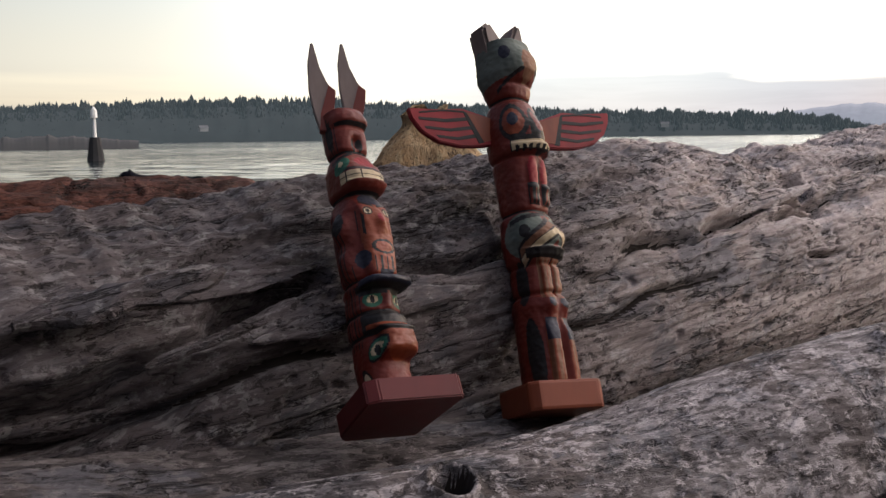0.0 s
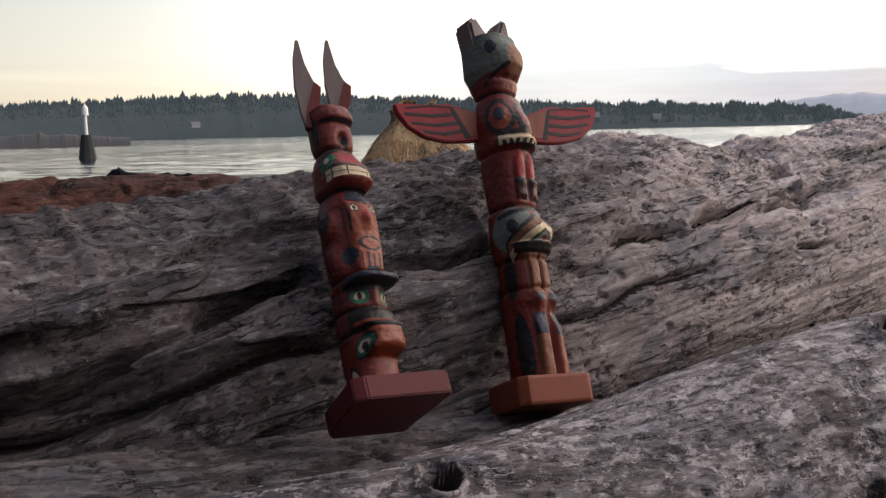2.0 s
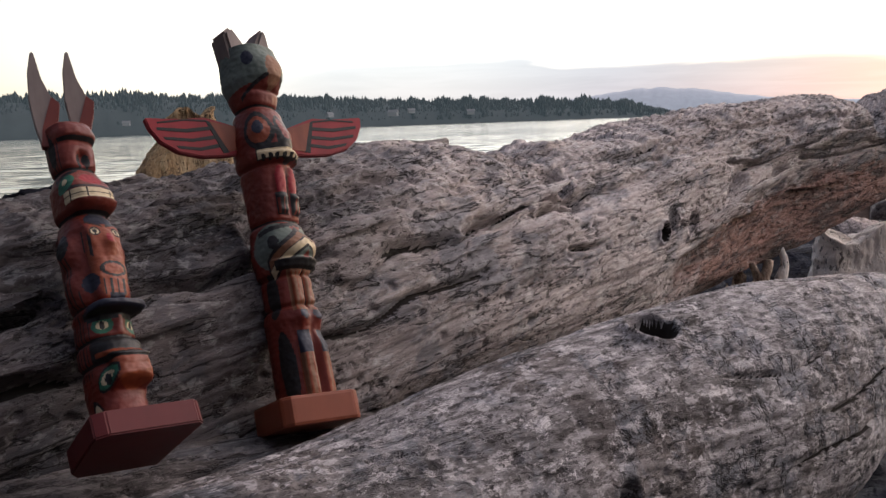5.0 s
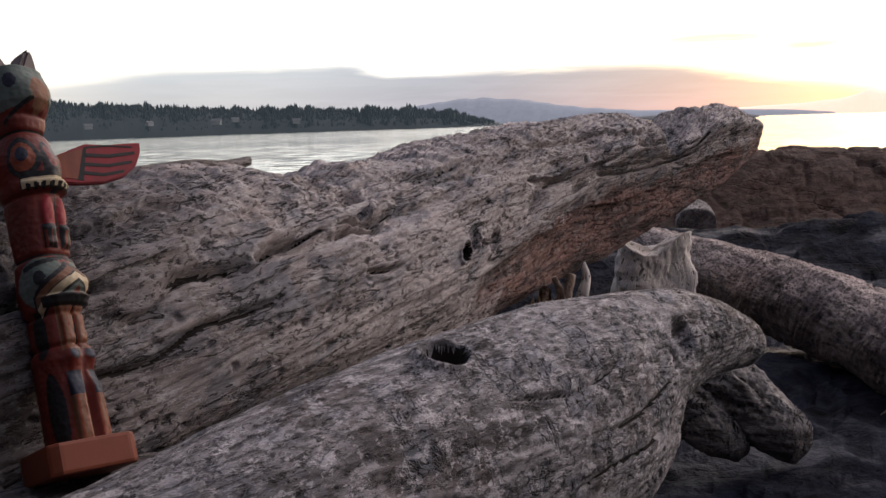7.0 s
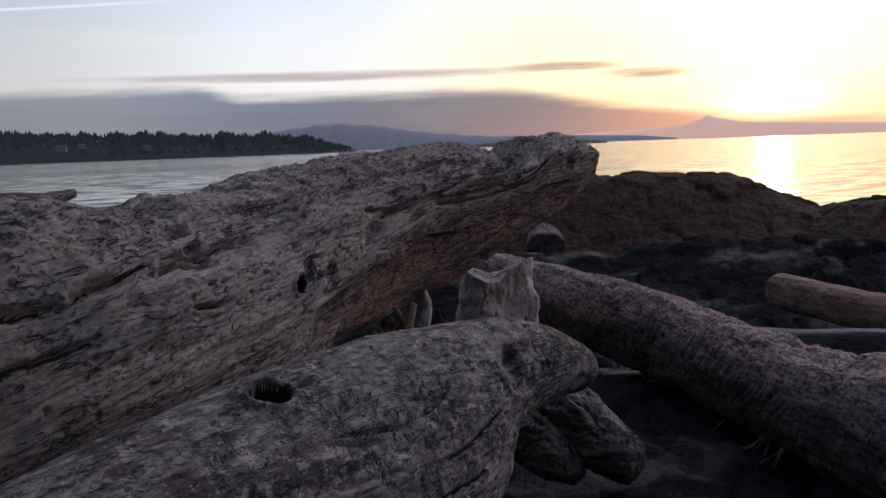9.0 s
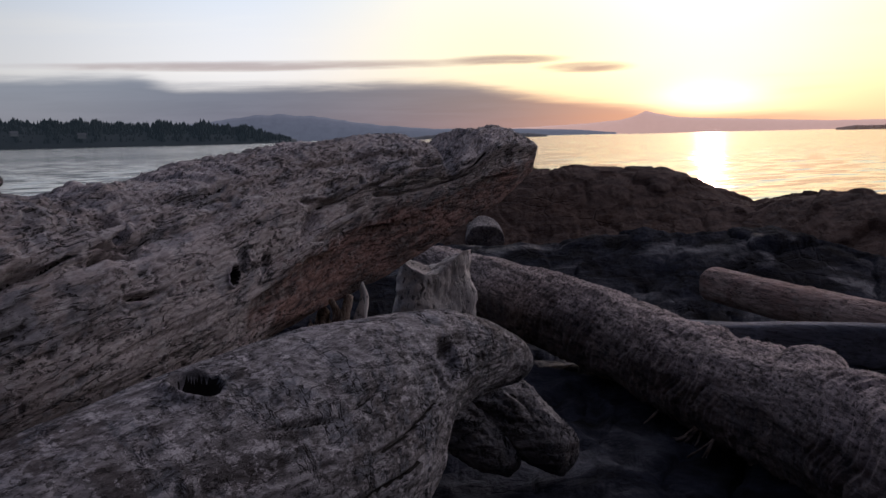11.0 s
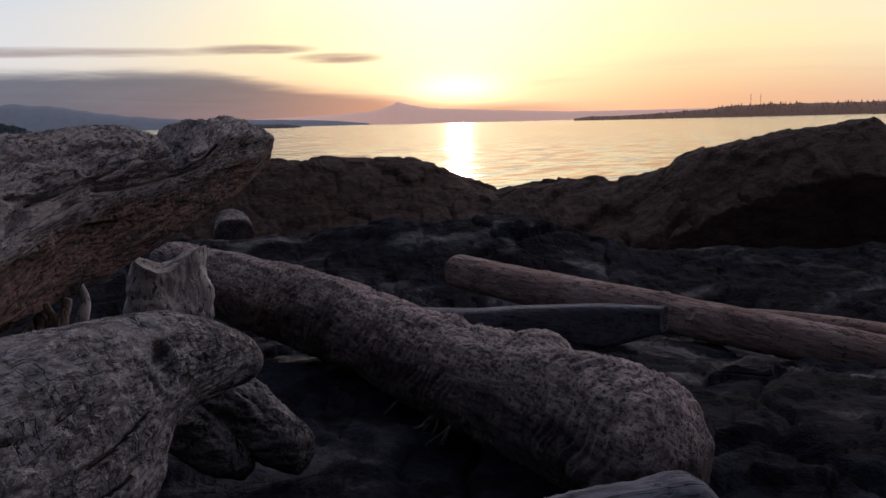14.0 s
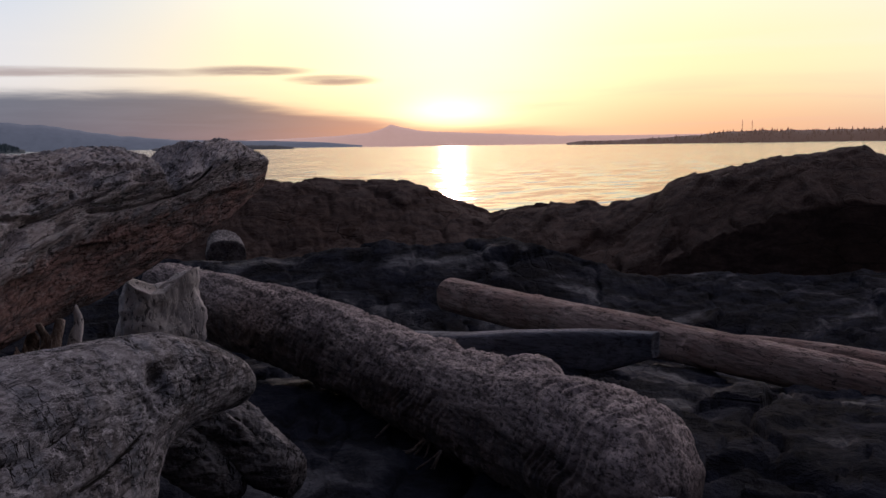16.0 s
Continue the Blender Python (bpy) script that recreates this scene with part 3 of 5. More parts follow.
def splinter(log, s, angle, length, width, thick, lift, slope, mat, seed, name="splinter"):
    """A ragged plate of wood that stands off the log's face, along its grain."""
    ss, aa, V = GRID[log]
    i, j = int(np.argmin(np.abs(ss - s))), int(np.argmin(np.abs(aa - angle)))
    i = min(max(i, 2), len(ss) - 3)
    c = V[i, j]
    along = Vector((1, 0, slope)).normalized()
    wide = V[i, (j + 6) % len(aa)] - V[i, (j - 6) % len(aa)]
    nor = along.cross(Vector(wide)).normalized()
    if nor.dot(Vector(c - V[i].mean(0))) < 0:
        nor = -nor
    side = nor.cross(along).normalized()
    rnd = np.random.RandomState(seed)
    nx, ny = 22, 7
    f = np.linspace(-1, 1, nx)
    half = width * (1 - np.abs(f) ** 3.0 * rnd.uniform(0.6, 0.95)) * (1 + 0.35 * fbm(np.stack([f * 3 + seed, f * 0, f * 0], -1), 3))
    bend = width * 0.5 * fbm(np.stack([f * 1.2 + seed, f * 0 + 5, f * 0], -1), 2)
    rows_ = []
    for layer in (1, -1):
        for k in np.linspace(-1, 1, ny):
            x = f * length / 2 + 0.06 * length * perlin(np.stack([f * 0 + k * 2.5 + seed, f * 6, f * 0 + layer], -1))
            y = half * k + bend
            z = lift * (1 + 0.5 * f) + layer * thick / 2 * (1 - 0.75 * abs(k) ** 3) + thick * 0.35 * perlin(np.stack([x * 12, y * 90 + seed, x * 0], -1))
            rows_.append(np.array([c + np.array(along * float(a) + side * float(e) + nor * float(g)) for a, e, g in zip(x, y, z)]))
    rows_ = rows_[:ny] + rows_[ny:][::-1]
    W = np.array(rows_).transpose(1, 0, 2)
    faces = [tuple(q) for q in grid_faces(nx, 2 * ny)]
    faces += [tuple(range(2 * ny))[::-1], tuple((nx - 1) * 2 * ny + k for k in range(2 * ny))]
    return mesh_object(name, W.reshape(-1, 3), faces, mat, log, smooth=False)


# ---- sea, ground and rocks ----
SEA = -2.2


def build_sea():
    m, w = material("calm_sea")
    p = w.add("ShaderNodeTexCoord").outputs["Object"]
    n3 = w.noise(w.stretch(p, (0.004, 0.016, 1)), 1.0, 4.0, 0.6)
    tex = w.add("ShaderNodeTexNoise", Vector=w.stretch(p, (0.22, 0.55, 1)))
    tex.inputs["Scale"].default_value, tex.inputs["Detail"].default_value = 1.0, 4.0
    d = w.tree.nodes.new("ShaderNodeVectorMath")
    d.operation = "SUBTRACT"
    w.plug(tex.outputs["Color"], d.inputs[0])
    d.inputs[1].default_value = (0.5, 0.5, 0.5)
    q = w.add("ShaderNodeSeparateXYZ", Vector=d.outputs[0])
    steep = w.smooth(n3, 0.36, 0.62, 0.10, 0.42)
    slope = w.add("ShaderNodeCombineXYZ", X=w.math("MULTIPLY", q.outputs[0], steep), Y=w.math("MULTIPLY", q.outputs[1], steep), Z=1.0)
    level = w.tree.nodes.new("ShaderNodeVectorMath")
    level.operation = "NORMALIZE"
    w.plug(slope.outputs[0], level.inputs[0])
    b = finish(w, (0.012, 0.022, 0.028), 0.10)
    w.tree.links.new(level.outputs[0], b.inputs["Normal"])
    b.inputs["IOR"].default_value = 1.33
    ang = np.linspace(0, 2 * np.pi, 96, endpoint=False)
    rad = np.concatenate([[4], np.geomspace(8, 4900, 40)])
    V = np.array([(r * math.cos(a), r * math.sin(a), SEA) for r in rad for a in ang])
    mesh_object("water", V, grid_faces(len(rad), 96), m, smooth=False, label="calm grey sea lit yellow by the low sun", category="sea", kind="structure")


def crest_z(az):
    a = np.array([-30, 10, 25, 33, 36.6, 39.3, 41.7, 44.2, 46.4, 47.6, 48.8, 49.8, 52.1, 52.9, 54.1, 55.2, 56.9, 58.1, 58.4, 60.4, 63.2, 66.8, 68.1, 68.7, 69.8, 74, 90])
    e = np.array([-12, -7, -3.5, -2.0, -1.95, -1.88, -1.95, -2.17, -2.79, -3.27, -3.69, -3.42, -3.28, -3.47, -3.39, -3.48, -3.12, -2.61, -2.31, -1.48, -0.98, -0.66, -0.56, -0.96, -1.4, -1.6, -1.2])
    return np.interp(az, a, e)


def ground_z(x, y):
    r = np.hypot(x, y)
    az = np.degrees(np.arctan2(x, y))
    r0 = 12.5 - 2.0 * sstep(az, 44.0, 66.0)                     # ridge
    ridge = 0.85 + r0 * np.tan(np.radians(crest_z(az)))
    slab = 0.85 - 8.0 * np.tan(np.radians(np.interp(az, [20, 35, 39, 45.5, 50, 53, 58, 70], [6.6, 5.85, 5.6, 5.48, 5.52, 6.1, 7.2, 7.0])))
    near = 0.10 - 0.10 * sstep(r, 3.0, 4.4) - 0.30 * sstep(r, 4.0, 6.0)
    z = near + (slab - near) * sstep(r, 6.2, 8.0)
    dip = -0.35
    z = np.where(r > 8.0, slab + (dip - slab) * sstep(r, 8.0, 9.2), z)
    z = np.where(r > 9.2, dip + (ridge - dip) * sstep(r, r0 - 2.6, r0), z)
    z = np.where(r > r0, ridge + (SEA - 1.5 - ridge) * sstep(r, r0, r0 + 9), z)
    left = 1 - sstep(az, 6, 18)
    shore = near + (SEA - 1.2 - near) * sstep(r, 6.0, 11.0)
    z = z * (1 - left) + shore * left
    # steep bank behind the viewer, added unseen to block low sky light
    back = sstep(np.abs(az + 12), 92, 125)
    z = z * (1 - back) + (0.1 + 0.62 * np.clip(r - 3.5, 0, 40)) * back
    return z


def blocks(P, seed):
    """Broken rock: every cell a block with its own height and tilt; gives the height and the gap to the next block."""
    i = np.floor(P).astype(int)
    best = np.full(len(P), 9.0)
    second = best.copy()
    z = np.zeros(len(P))
    for dx in (-1, 0, 1):
        for dy in (-1, 0, 1):
            c = i + (dx, dy)
            h = _table[_table[(c[:, 0] + seed) & 255] + (c[:, 1] & 255)]
            g = _grad[h]
            off = P - (c + 0.5 + 0.42 * np.clip(g[:, :2], -1, 1))
            dist = np.hypot(off[:, 0], off[:, 1])
            t = 0.55 * g[:, 2] + 0.35 * (off[:, 0] * g[:, 1] - off[:, 1] * g[:, 0])
            near = dist < best
            second = np.where(near, best, np.minimum(second, dist))
            z = np.where(near, t, z)
            best = np.minimum(best, dist)
    return z, second - best


def ground_full(x, y):
    z = ground_z(x, y)
    r = np.hypot(x, y)
    az = np.degrees(np.arctan2(x, y))
    P = np.stack([x, y, 0 * x], -1).reshape(-1, 3)
    warp = P[:, :2] + 0.12 * np.stack([fbm(P * 2.2, 3), fbm(P * 2.2 + 7, 3)], -1)
    turn = np.stack([warp[:, 0] * 0.85 + warp[:, 1] * 0.52, (warp[:, 1] * 0.85 - warp[:, 0] * 0.52) * 2.4], -1)
    big, gap = blocks(turn * 0.9, 3)
    mid, gap2 = blocks(turn * 2.6 + 5, 11)
    small, gap3 = blocks(turn * 7.0 + 2, 19)
    n = fbm(P * 0.7 + 3.1, 4)
    fine = fbm(P * (9.0, 14.0, 1), 4)
    near = (sstep(r, 0.8, 3.0) * (0.45 + 0.55 * sstep(r, 5.5, 7.5))).ravel()
    calm = (1 - 0.55 * sstep(r, 8.8, 10) * (1 - sstep(r, 20, 30))).ravel()
    slabby = (1 - 0.6 * sstep(r, 6.2, 7.0) * (1 - sstep(r, 8.4, 9.2))).ravel()
    d = (0.10 * n + (0.14 * big - 0.05 * (1 - sstep(gap, 0, 0.10))) * slabby) * near * calm
    d = d + (0.034 * mid - 0.006 * (1 - sstep(gap2, 0, 0.12))) * slabby + 0.009 * small + 0.010 * fine
    hollow = 0.16 * np.exp(-((x - 4.5) / 0.6) ** 2 - ((y - 1.5) / 1.1) ** 2)
    return z + d.reshape(x.shape) - hollow


def build_ground():
    az = np.radians(np.concatenate([np.linspace(-180, -30, 60, endpoint=False), np.linspace(-30, 25, 110, endpoint=False), np.linspace(25, 80, 520), np.linspace(81, 179, 50)]))
    r = np.concatenate([[0.05], np.linspace(0.4, 6, 190), np.linspace(6.04, 14, 190), np.linspace(14.2, 24, 40), [30, 45, 60]])
    R, A = np.meshgrid(r, az, indexing="ij")
    X, Y = R * np.sin(A), R * np.cos(A)
    Z = ground_full(X, Y)
    V = np.stack([X, Y, Z], -1).reshape(-1, 3)
    f = grid_faces(len(r), len(az))[:, ::-1]
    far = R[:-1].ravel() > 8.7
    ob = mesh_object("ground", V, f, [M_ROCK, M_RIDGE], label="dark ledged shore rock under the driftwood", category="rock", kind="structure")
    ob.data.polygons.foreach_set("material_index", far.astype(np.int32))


build_sea()
build_ground()

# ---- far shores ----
M_WOODS = haze_material("hazy_conifers", (0.020, 0.025, 0.026), (0.013, 0.018, 0.021))
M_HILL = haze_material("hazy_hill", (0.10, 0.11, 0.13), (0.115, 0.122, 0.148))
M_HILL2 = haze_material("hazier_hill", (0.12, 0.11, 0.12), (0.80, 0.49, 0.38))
M_SHORE = haze_material("hazy_shore_rock", (0.07, 0.066, 0.064), (0.030, 0.030, 0.034))
M_REEF = haze_material("hazy_reef_rock", (0.03, 0.028, 0.028), (0.010, 0.011, 0.012))
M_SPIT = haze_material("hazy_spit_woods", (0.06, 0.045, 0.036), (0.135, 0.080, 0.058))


def far_ridge(name, dist, profile, mat, label, rough=0.04, depth=120.0, step=0.12, bottom=None):
    """A far land mass: azimuth and elevation of its skyline."""
    pr = np.array(profile, float)
    az = np.arange(pr[0, 0], pr[-1, 0] + step, step)
    el = np.interp(az, pr[:, 0], pr[:, 1])
    P = np.stack([az * 1.3, az * 0, az * 0 + dist * 0.01], -1)
    el = el * (1 + rough * fbm(P, 4)) + rough * 0.12 * fbm(P * 5, 3)
    top = 0.85 + dist * np.tan(np.radians(np.maximum(el, -0.02)))
    rows_ = []
    for f, zf in ((0.0, 0.0), (0.25, 0.55), (0.6, 0.86), (1.0, 1.0), (1.6, 0.5)):
        rr = dist - depth + depth * f
        z = (SEA - 1) + (top - SEA + 1) * zf
        rows_.append(np.stack([rr * np.sin(np.radians(az)), rr * np.cos(np.radians(az)), z], -1))
    V = np.array(rows_)
    return mesh_object(name, V.reshape(-1, 3), grid_faces(len(rows_), len(az), False), mat, label=label, category="far land", kind="structure")


SHORE = ((-48, 1.7), (-23, 1.76), (-20.4, 1.96), (-16.7, 2.03), (-11.7, 2.16), (-8, 2.2), (-4.4, 1.96), (-0.7, 1.8), (6.8, 1.36), (12.9, 1.18), (18.7, 0.92), (20.9, 0.66), (22.0, 0.32), (23.4, 0.06))


def far_woods(name, dist, profile, label, count, tall, seed, low, mat=M_WOODS):
    """Conifers on a far shore, joined into one mesh."""
    rnd = np.random.RandomState(seed)
    pr = np.array(profile, float)
    V, F = [], []
    for _ in range(count):
        az = rnd.uniform(pr[0, 0], pr[-1, 0] - 0.3)
        f = rnd.uniform(0.03, 1.0)
        el = np.interp(az, pr[:, 0], pr[:, 1])
        rr = dist - 110 + 110 * f
        clump = 0.75 + 0.35 * float(perlin(np.array([[az * 2.1, 0.5, seed]]))[0])
        h = tall * rnd.uniform(0.55, 1.15) * clump * min(1.0, 0.35 + el)
        base = SEA - 1.5 + (0.85 + rr * math.tan(math.radians(el * low)) - SEA) * float(np.interp(f, (0, 0.25, 0.6, 1), (0, 0.55, 0.86, 1)))
        w = h * rnd.uniform(0.26, 0.48)
        x, y = rr * math.sin(math.radians(az)), rr * math.cos(math.radians(az))
        lean = rnd.uniform(-0.04, 0.04) * h
        for lo, hi, wd in ((0.0, 0.55, 1.0), (0.3, 0.8, 0.72), (0.58, 1.0, 0.42)):
            i = len(V)
            turn = rnd.uniform(0, 2)
            for k in range(5):
                a = turn + k * 2 * math.pi / 5
                q = wd * w * rnd.uniform(0.75, 1.2)
                V.append((x + q * math.cos(a), y + q * math.sin(a), base + h * (lo + rnd.uniform(-0.03, 0.03))))
            V.append((x + lean * hi, y, base + h * hi))
            F += [(i + k, i + (k + 1) % 5, i + 5) for k in range(5)]
    return mesh_object(name, V, F, mat, smooth=False, label=label, category="trees", kind="stuff")


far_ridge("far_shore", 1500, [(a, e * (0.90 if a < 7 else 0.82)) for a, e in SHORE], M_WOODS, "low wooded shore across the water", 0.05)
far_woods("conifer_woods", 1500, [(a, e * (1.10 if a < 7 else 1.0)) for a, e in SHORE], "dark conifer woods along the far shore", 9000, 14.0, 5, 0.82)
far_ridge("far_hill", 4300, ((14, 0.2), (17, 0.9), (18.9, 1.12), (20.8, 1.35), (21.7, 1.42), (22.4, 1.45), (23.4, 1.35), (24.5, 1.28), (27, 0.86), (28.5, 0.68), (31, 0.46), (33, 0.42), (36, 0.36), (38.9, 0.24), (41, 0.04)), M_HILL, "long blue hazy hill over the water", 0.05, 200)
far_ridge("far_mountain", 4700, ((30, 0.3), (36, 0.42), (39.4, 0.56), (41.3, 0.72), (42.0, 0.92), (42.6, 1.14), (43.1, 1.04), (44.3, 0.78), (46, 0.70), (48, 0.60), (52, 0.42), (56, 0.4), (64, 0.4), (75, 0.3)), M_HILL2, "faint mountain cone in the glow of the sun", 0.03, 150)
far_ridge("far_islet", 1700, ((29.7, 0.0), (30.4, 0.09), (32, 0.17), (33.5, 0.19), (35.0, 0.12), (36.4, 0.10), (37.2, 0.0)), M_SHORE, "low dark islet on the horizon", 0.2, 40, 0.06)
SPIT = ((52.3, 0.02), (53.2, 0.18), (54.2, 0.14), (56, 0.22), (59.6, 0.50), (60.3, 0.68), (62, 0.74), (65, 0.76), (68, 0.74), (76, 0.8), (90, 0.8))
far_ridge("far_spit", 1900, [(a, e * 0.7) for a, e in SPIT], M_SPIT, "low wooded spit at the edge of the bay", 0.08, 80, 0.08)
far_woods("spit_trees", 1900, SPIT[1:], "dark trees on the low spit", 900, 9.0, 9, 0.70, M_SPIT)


def far_mast(az, tall):
    """A thin lattice mast far off on the spit."""
    r = 1880.0
    root = new("radio_mast")
    root.location = (r * math.sin(radians(az)), r * math.cos(radians(az)), SEA + 8)
    tagged(root, "thin hazy radio mast on the low spit", "mast", "masts on the spit")
    bm = bmesh.new()
    bmesh.ops.create_cone(bm, cap_ends=True, segments=6, radius1=0.6, radius2=0.3, depth=tall, matrix=Matrix.Translation((0, 0, tall / 2)))
    part("mast", bm, M_SPIT, root)
    for f in (0.72, 0.86):
        bm = bmesh.new()
        bmesh.ops.create_cone(bm, cap_ends=True, segments=6, radius1=0.9, radius2=0.9, depth=1.0, matrix=Matrix.Translation((0, 0, tall * f)))
        part("antenna_ring", bm, M_SPIT, root)


for mast_az, mast_tall in ((61.65, 32), (62.15, 30)):
    far_mast(mast_az, mast_tall)
far_ridge("near_spit", 420, ((-30, 0.25), (-24, 0.22), (-22, 0.20), (-20.5, 0.34), (-19.5, 0.2), (-18, 0.10), (-16.4, -0.02)), M_REEF, "low rocky reef with scrub in the bay", 0.5, 14, 0.06)


def far_house(az, el, turn, size, wall_mat, roof_mat):
    """A small gabled house among the trees of the far shore."""
    r = 1372.0
    root = new("house")
    root.matrix_world = pose(r * math.sin(radians(az)), r * math.cos(radians(az)), 0.85 + r * math.tan(radians(el)), 0, 0, turn - az)
    tagged(root, "tiny pale gabled house on the wooded far shore", "house", "houses on the far shore")
    bm = bmesh.new()
    bmesh.ops.create_cube(bm, size=1.0, matrix=Matrix.Diagonal((size, size * 0.7, size * 0.42, 1)) @ Matrix.Translation((0, 0, 0.5)))
    part("wall", bm, wall_mat, root)
    bm = bmesh.new()
    h, k, e = size * 0.42, size * 0.30, size * 0.06
    pts = [(sx * (size / 2 + e), y, z) for sx in (-1, 1) for y, z in ((-size * 0.35 - e, h), (0, h + k), (size * 0.35 + e, h))]
    v = [bm.verts.new(q) for q in pts]
    for f in ((0, 1, 2), (5, 4, 3), (0, 3, 4, 1), (1, 4, 5, 2), (2, 5, 3, 0)):
        bm.faces.new([v[i] for i in f])
    part("roof", bm, roof_mat, root)


HOUSE_WALL = haze_material("hazy_house_paint", (0.16, 0.16, 0.16), (0.024, 0.028, 0.031))
HOUSE_ROOF = haze_material("hazy_house_roof", (0.10, 0.10, 0.105), (0.022, 0.024, 0.028))
for house_az, house_el, house_turn, house_size in ((-13.0, 0.42, 20, 11), (-6.4, 0.36, -15, 9), (1.3, 0.38, 10, 10), (4.4, 0.46, 40, 9), (7.9, 0.40, -20, 12), (8.9, 0.52, 15, 9), (12.2, 0.34, 0, 10)):
    far_house(house_az, house_el, house_turn, house_size, HOUSE_WALL, HOUSE_ROOF)


def build_beacon():
    az, r = radians(-18.58), 160.0
    x, y = r * math.sin(az), r * math.cos(az)
    root = new("beacon")
    root.location = (x, y, SEA)
    tagged(root, "dark tapered beacon base with a white pole in the water", "beacon")
    dark = plain("tarred_timber", (0.03, 0.03, 0.032), 0.8, 0.3, 2.0)
    white = plain("white_marker_paint", (0.75, 0.75, 0.73), 0.5, 0.2, 2.0)
    bm = bmesh.new()
    bmesh.ops.create_cone(bm, cap_ends=True, segments=10, radius1=1.35, radius2=0.75, depth=4.0, matrix=Matrix.Translation((0, 0, 1.5)))
    part("beacon_base", bm, dark, root)
    bm = bmesh.new()
    bmesh.ops.create_cone(bm, cap_ends=True, segments=10, radius1=0.28, radius2=0.22, depth=3.0, matrix=Matrix.Translation((0, 0, 5.0)))
    part("pole", bm, white, root)
    bm = bmesh.new()
    bmesh.ops.create_cone(bm, cap_ends=True, segments=10, radius1=0.50, radius2=0.42, depth=1.1, matrix=Matrix.Translation((0, 0, 6.9)))
    bmesh.ops.create_cone(bm, cap_ends=True, segments=10, radius1=0.45, radius2=0.06, depth=0.6, matrix=Matrix.Translation((0, 0, 7.7)))
    part("lantern", bm, white, root, "pale marker head")


build_beacon()

# ---- driftwood ----
BIG = axis_frame((0.8, 0.6))
FRONT = axis_frame((0.885, 0.466))


def big_crest(s):
    xs = np.array([-1, 0.5, 0.62, 0.9, 1.05, 1.20, 1.38, 1.425, 1.57, 1.60, 1.66, 1.9, 1.98, 2.05, 2.5, 2.72, 2.86, 2.93, 2.99, 3.08, 3.20, 3.32, 3.5, 3.7])
    zs = np.array([-0.035, -0.034, -0.014, -0.012, 0.0, 0.004, 0.004, -0.012, -0.036, -0.020, -0.018, -0.024, -0.008, -0.004, 0.0, 0.010, 0.006, -0.050, -0.085, -0.065, 0.016, 0.022, 0.018, 0])
    return np.interp(s, xs, zs) + 0.009 * fbm(np.stack([s.ravel() * 26, s.ravel() * 0, s.ravel() * 0], -1), 4).reshape(s.shape)


def big_coarse(s, angle):
    """Rough and broken above the long crack and at the old end, nearly smooth below it."""
    crack = np.interp(s, [-1, 0.3, 0.6, 0.98, 1.24, 1.45, 1.7, 2.1, 2.6, 3.4], [110, 105, 62, 58, 60, 53, 51, 60, 75, 85])
    wave = 9 * fbm(np.stack([s.ravel() * 5, angle.ravel() * 0.03, s.ravel() * 0], -1), 2).reshape(s.shape)
    return (0.24 + 0.85 * sstep(crack + wave - angle, -6, 10)) * (0.6 + 0.4 * sstep(s, 0.45, 0.9))


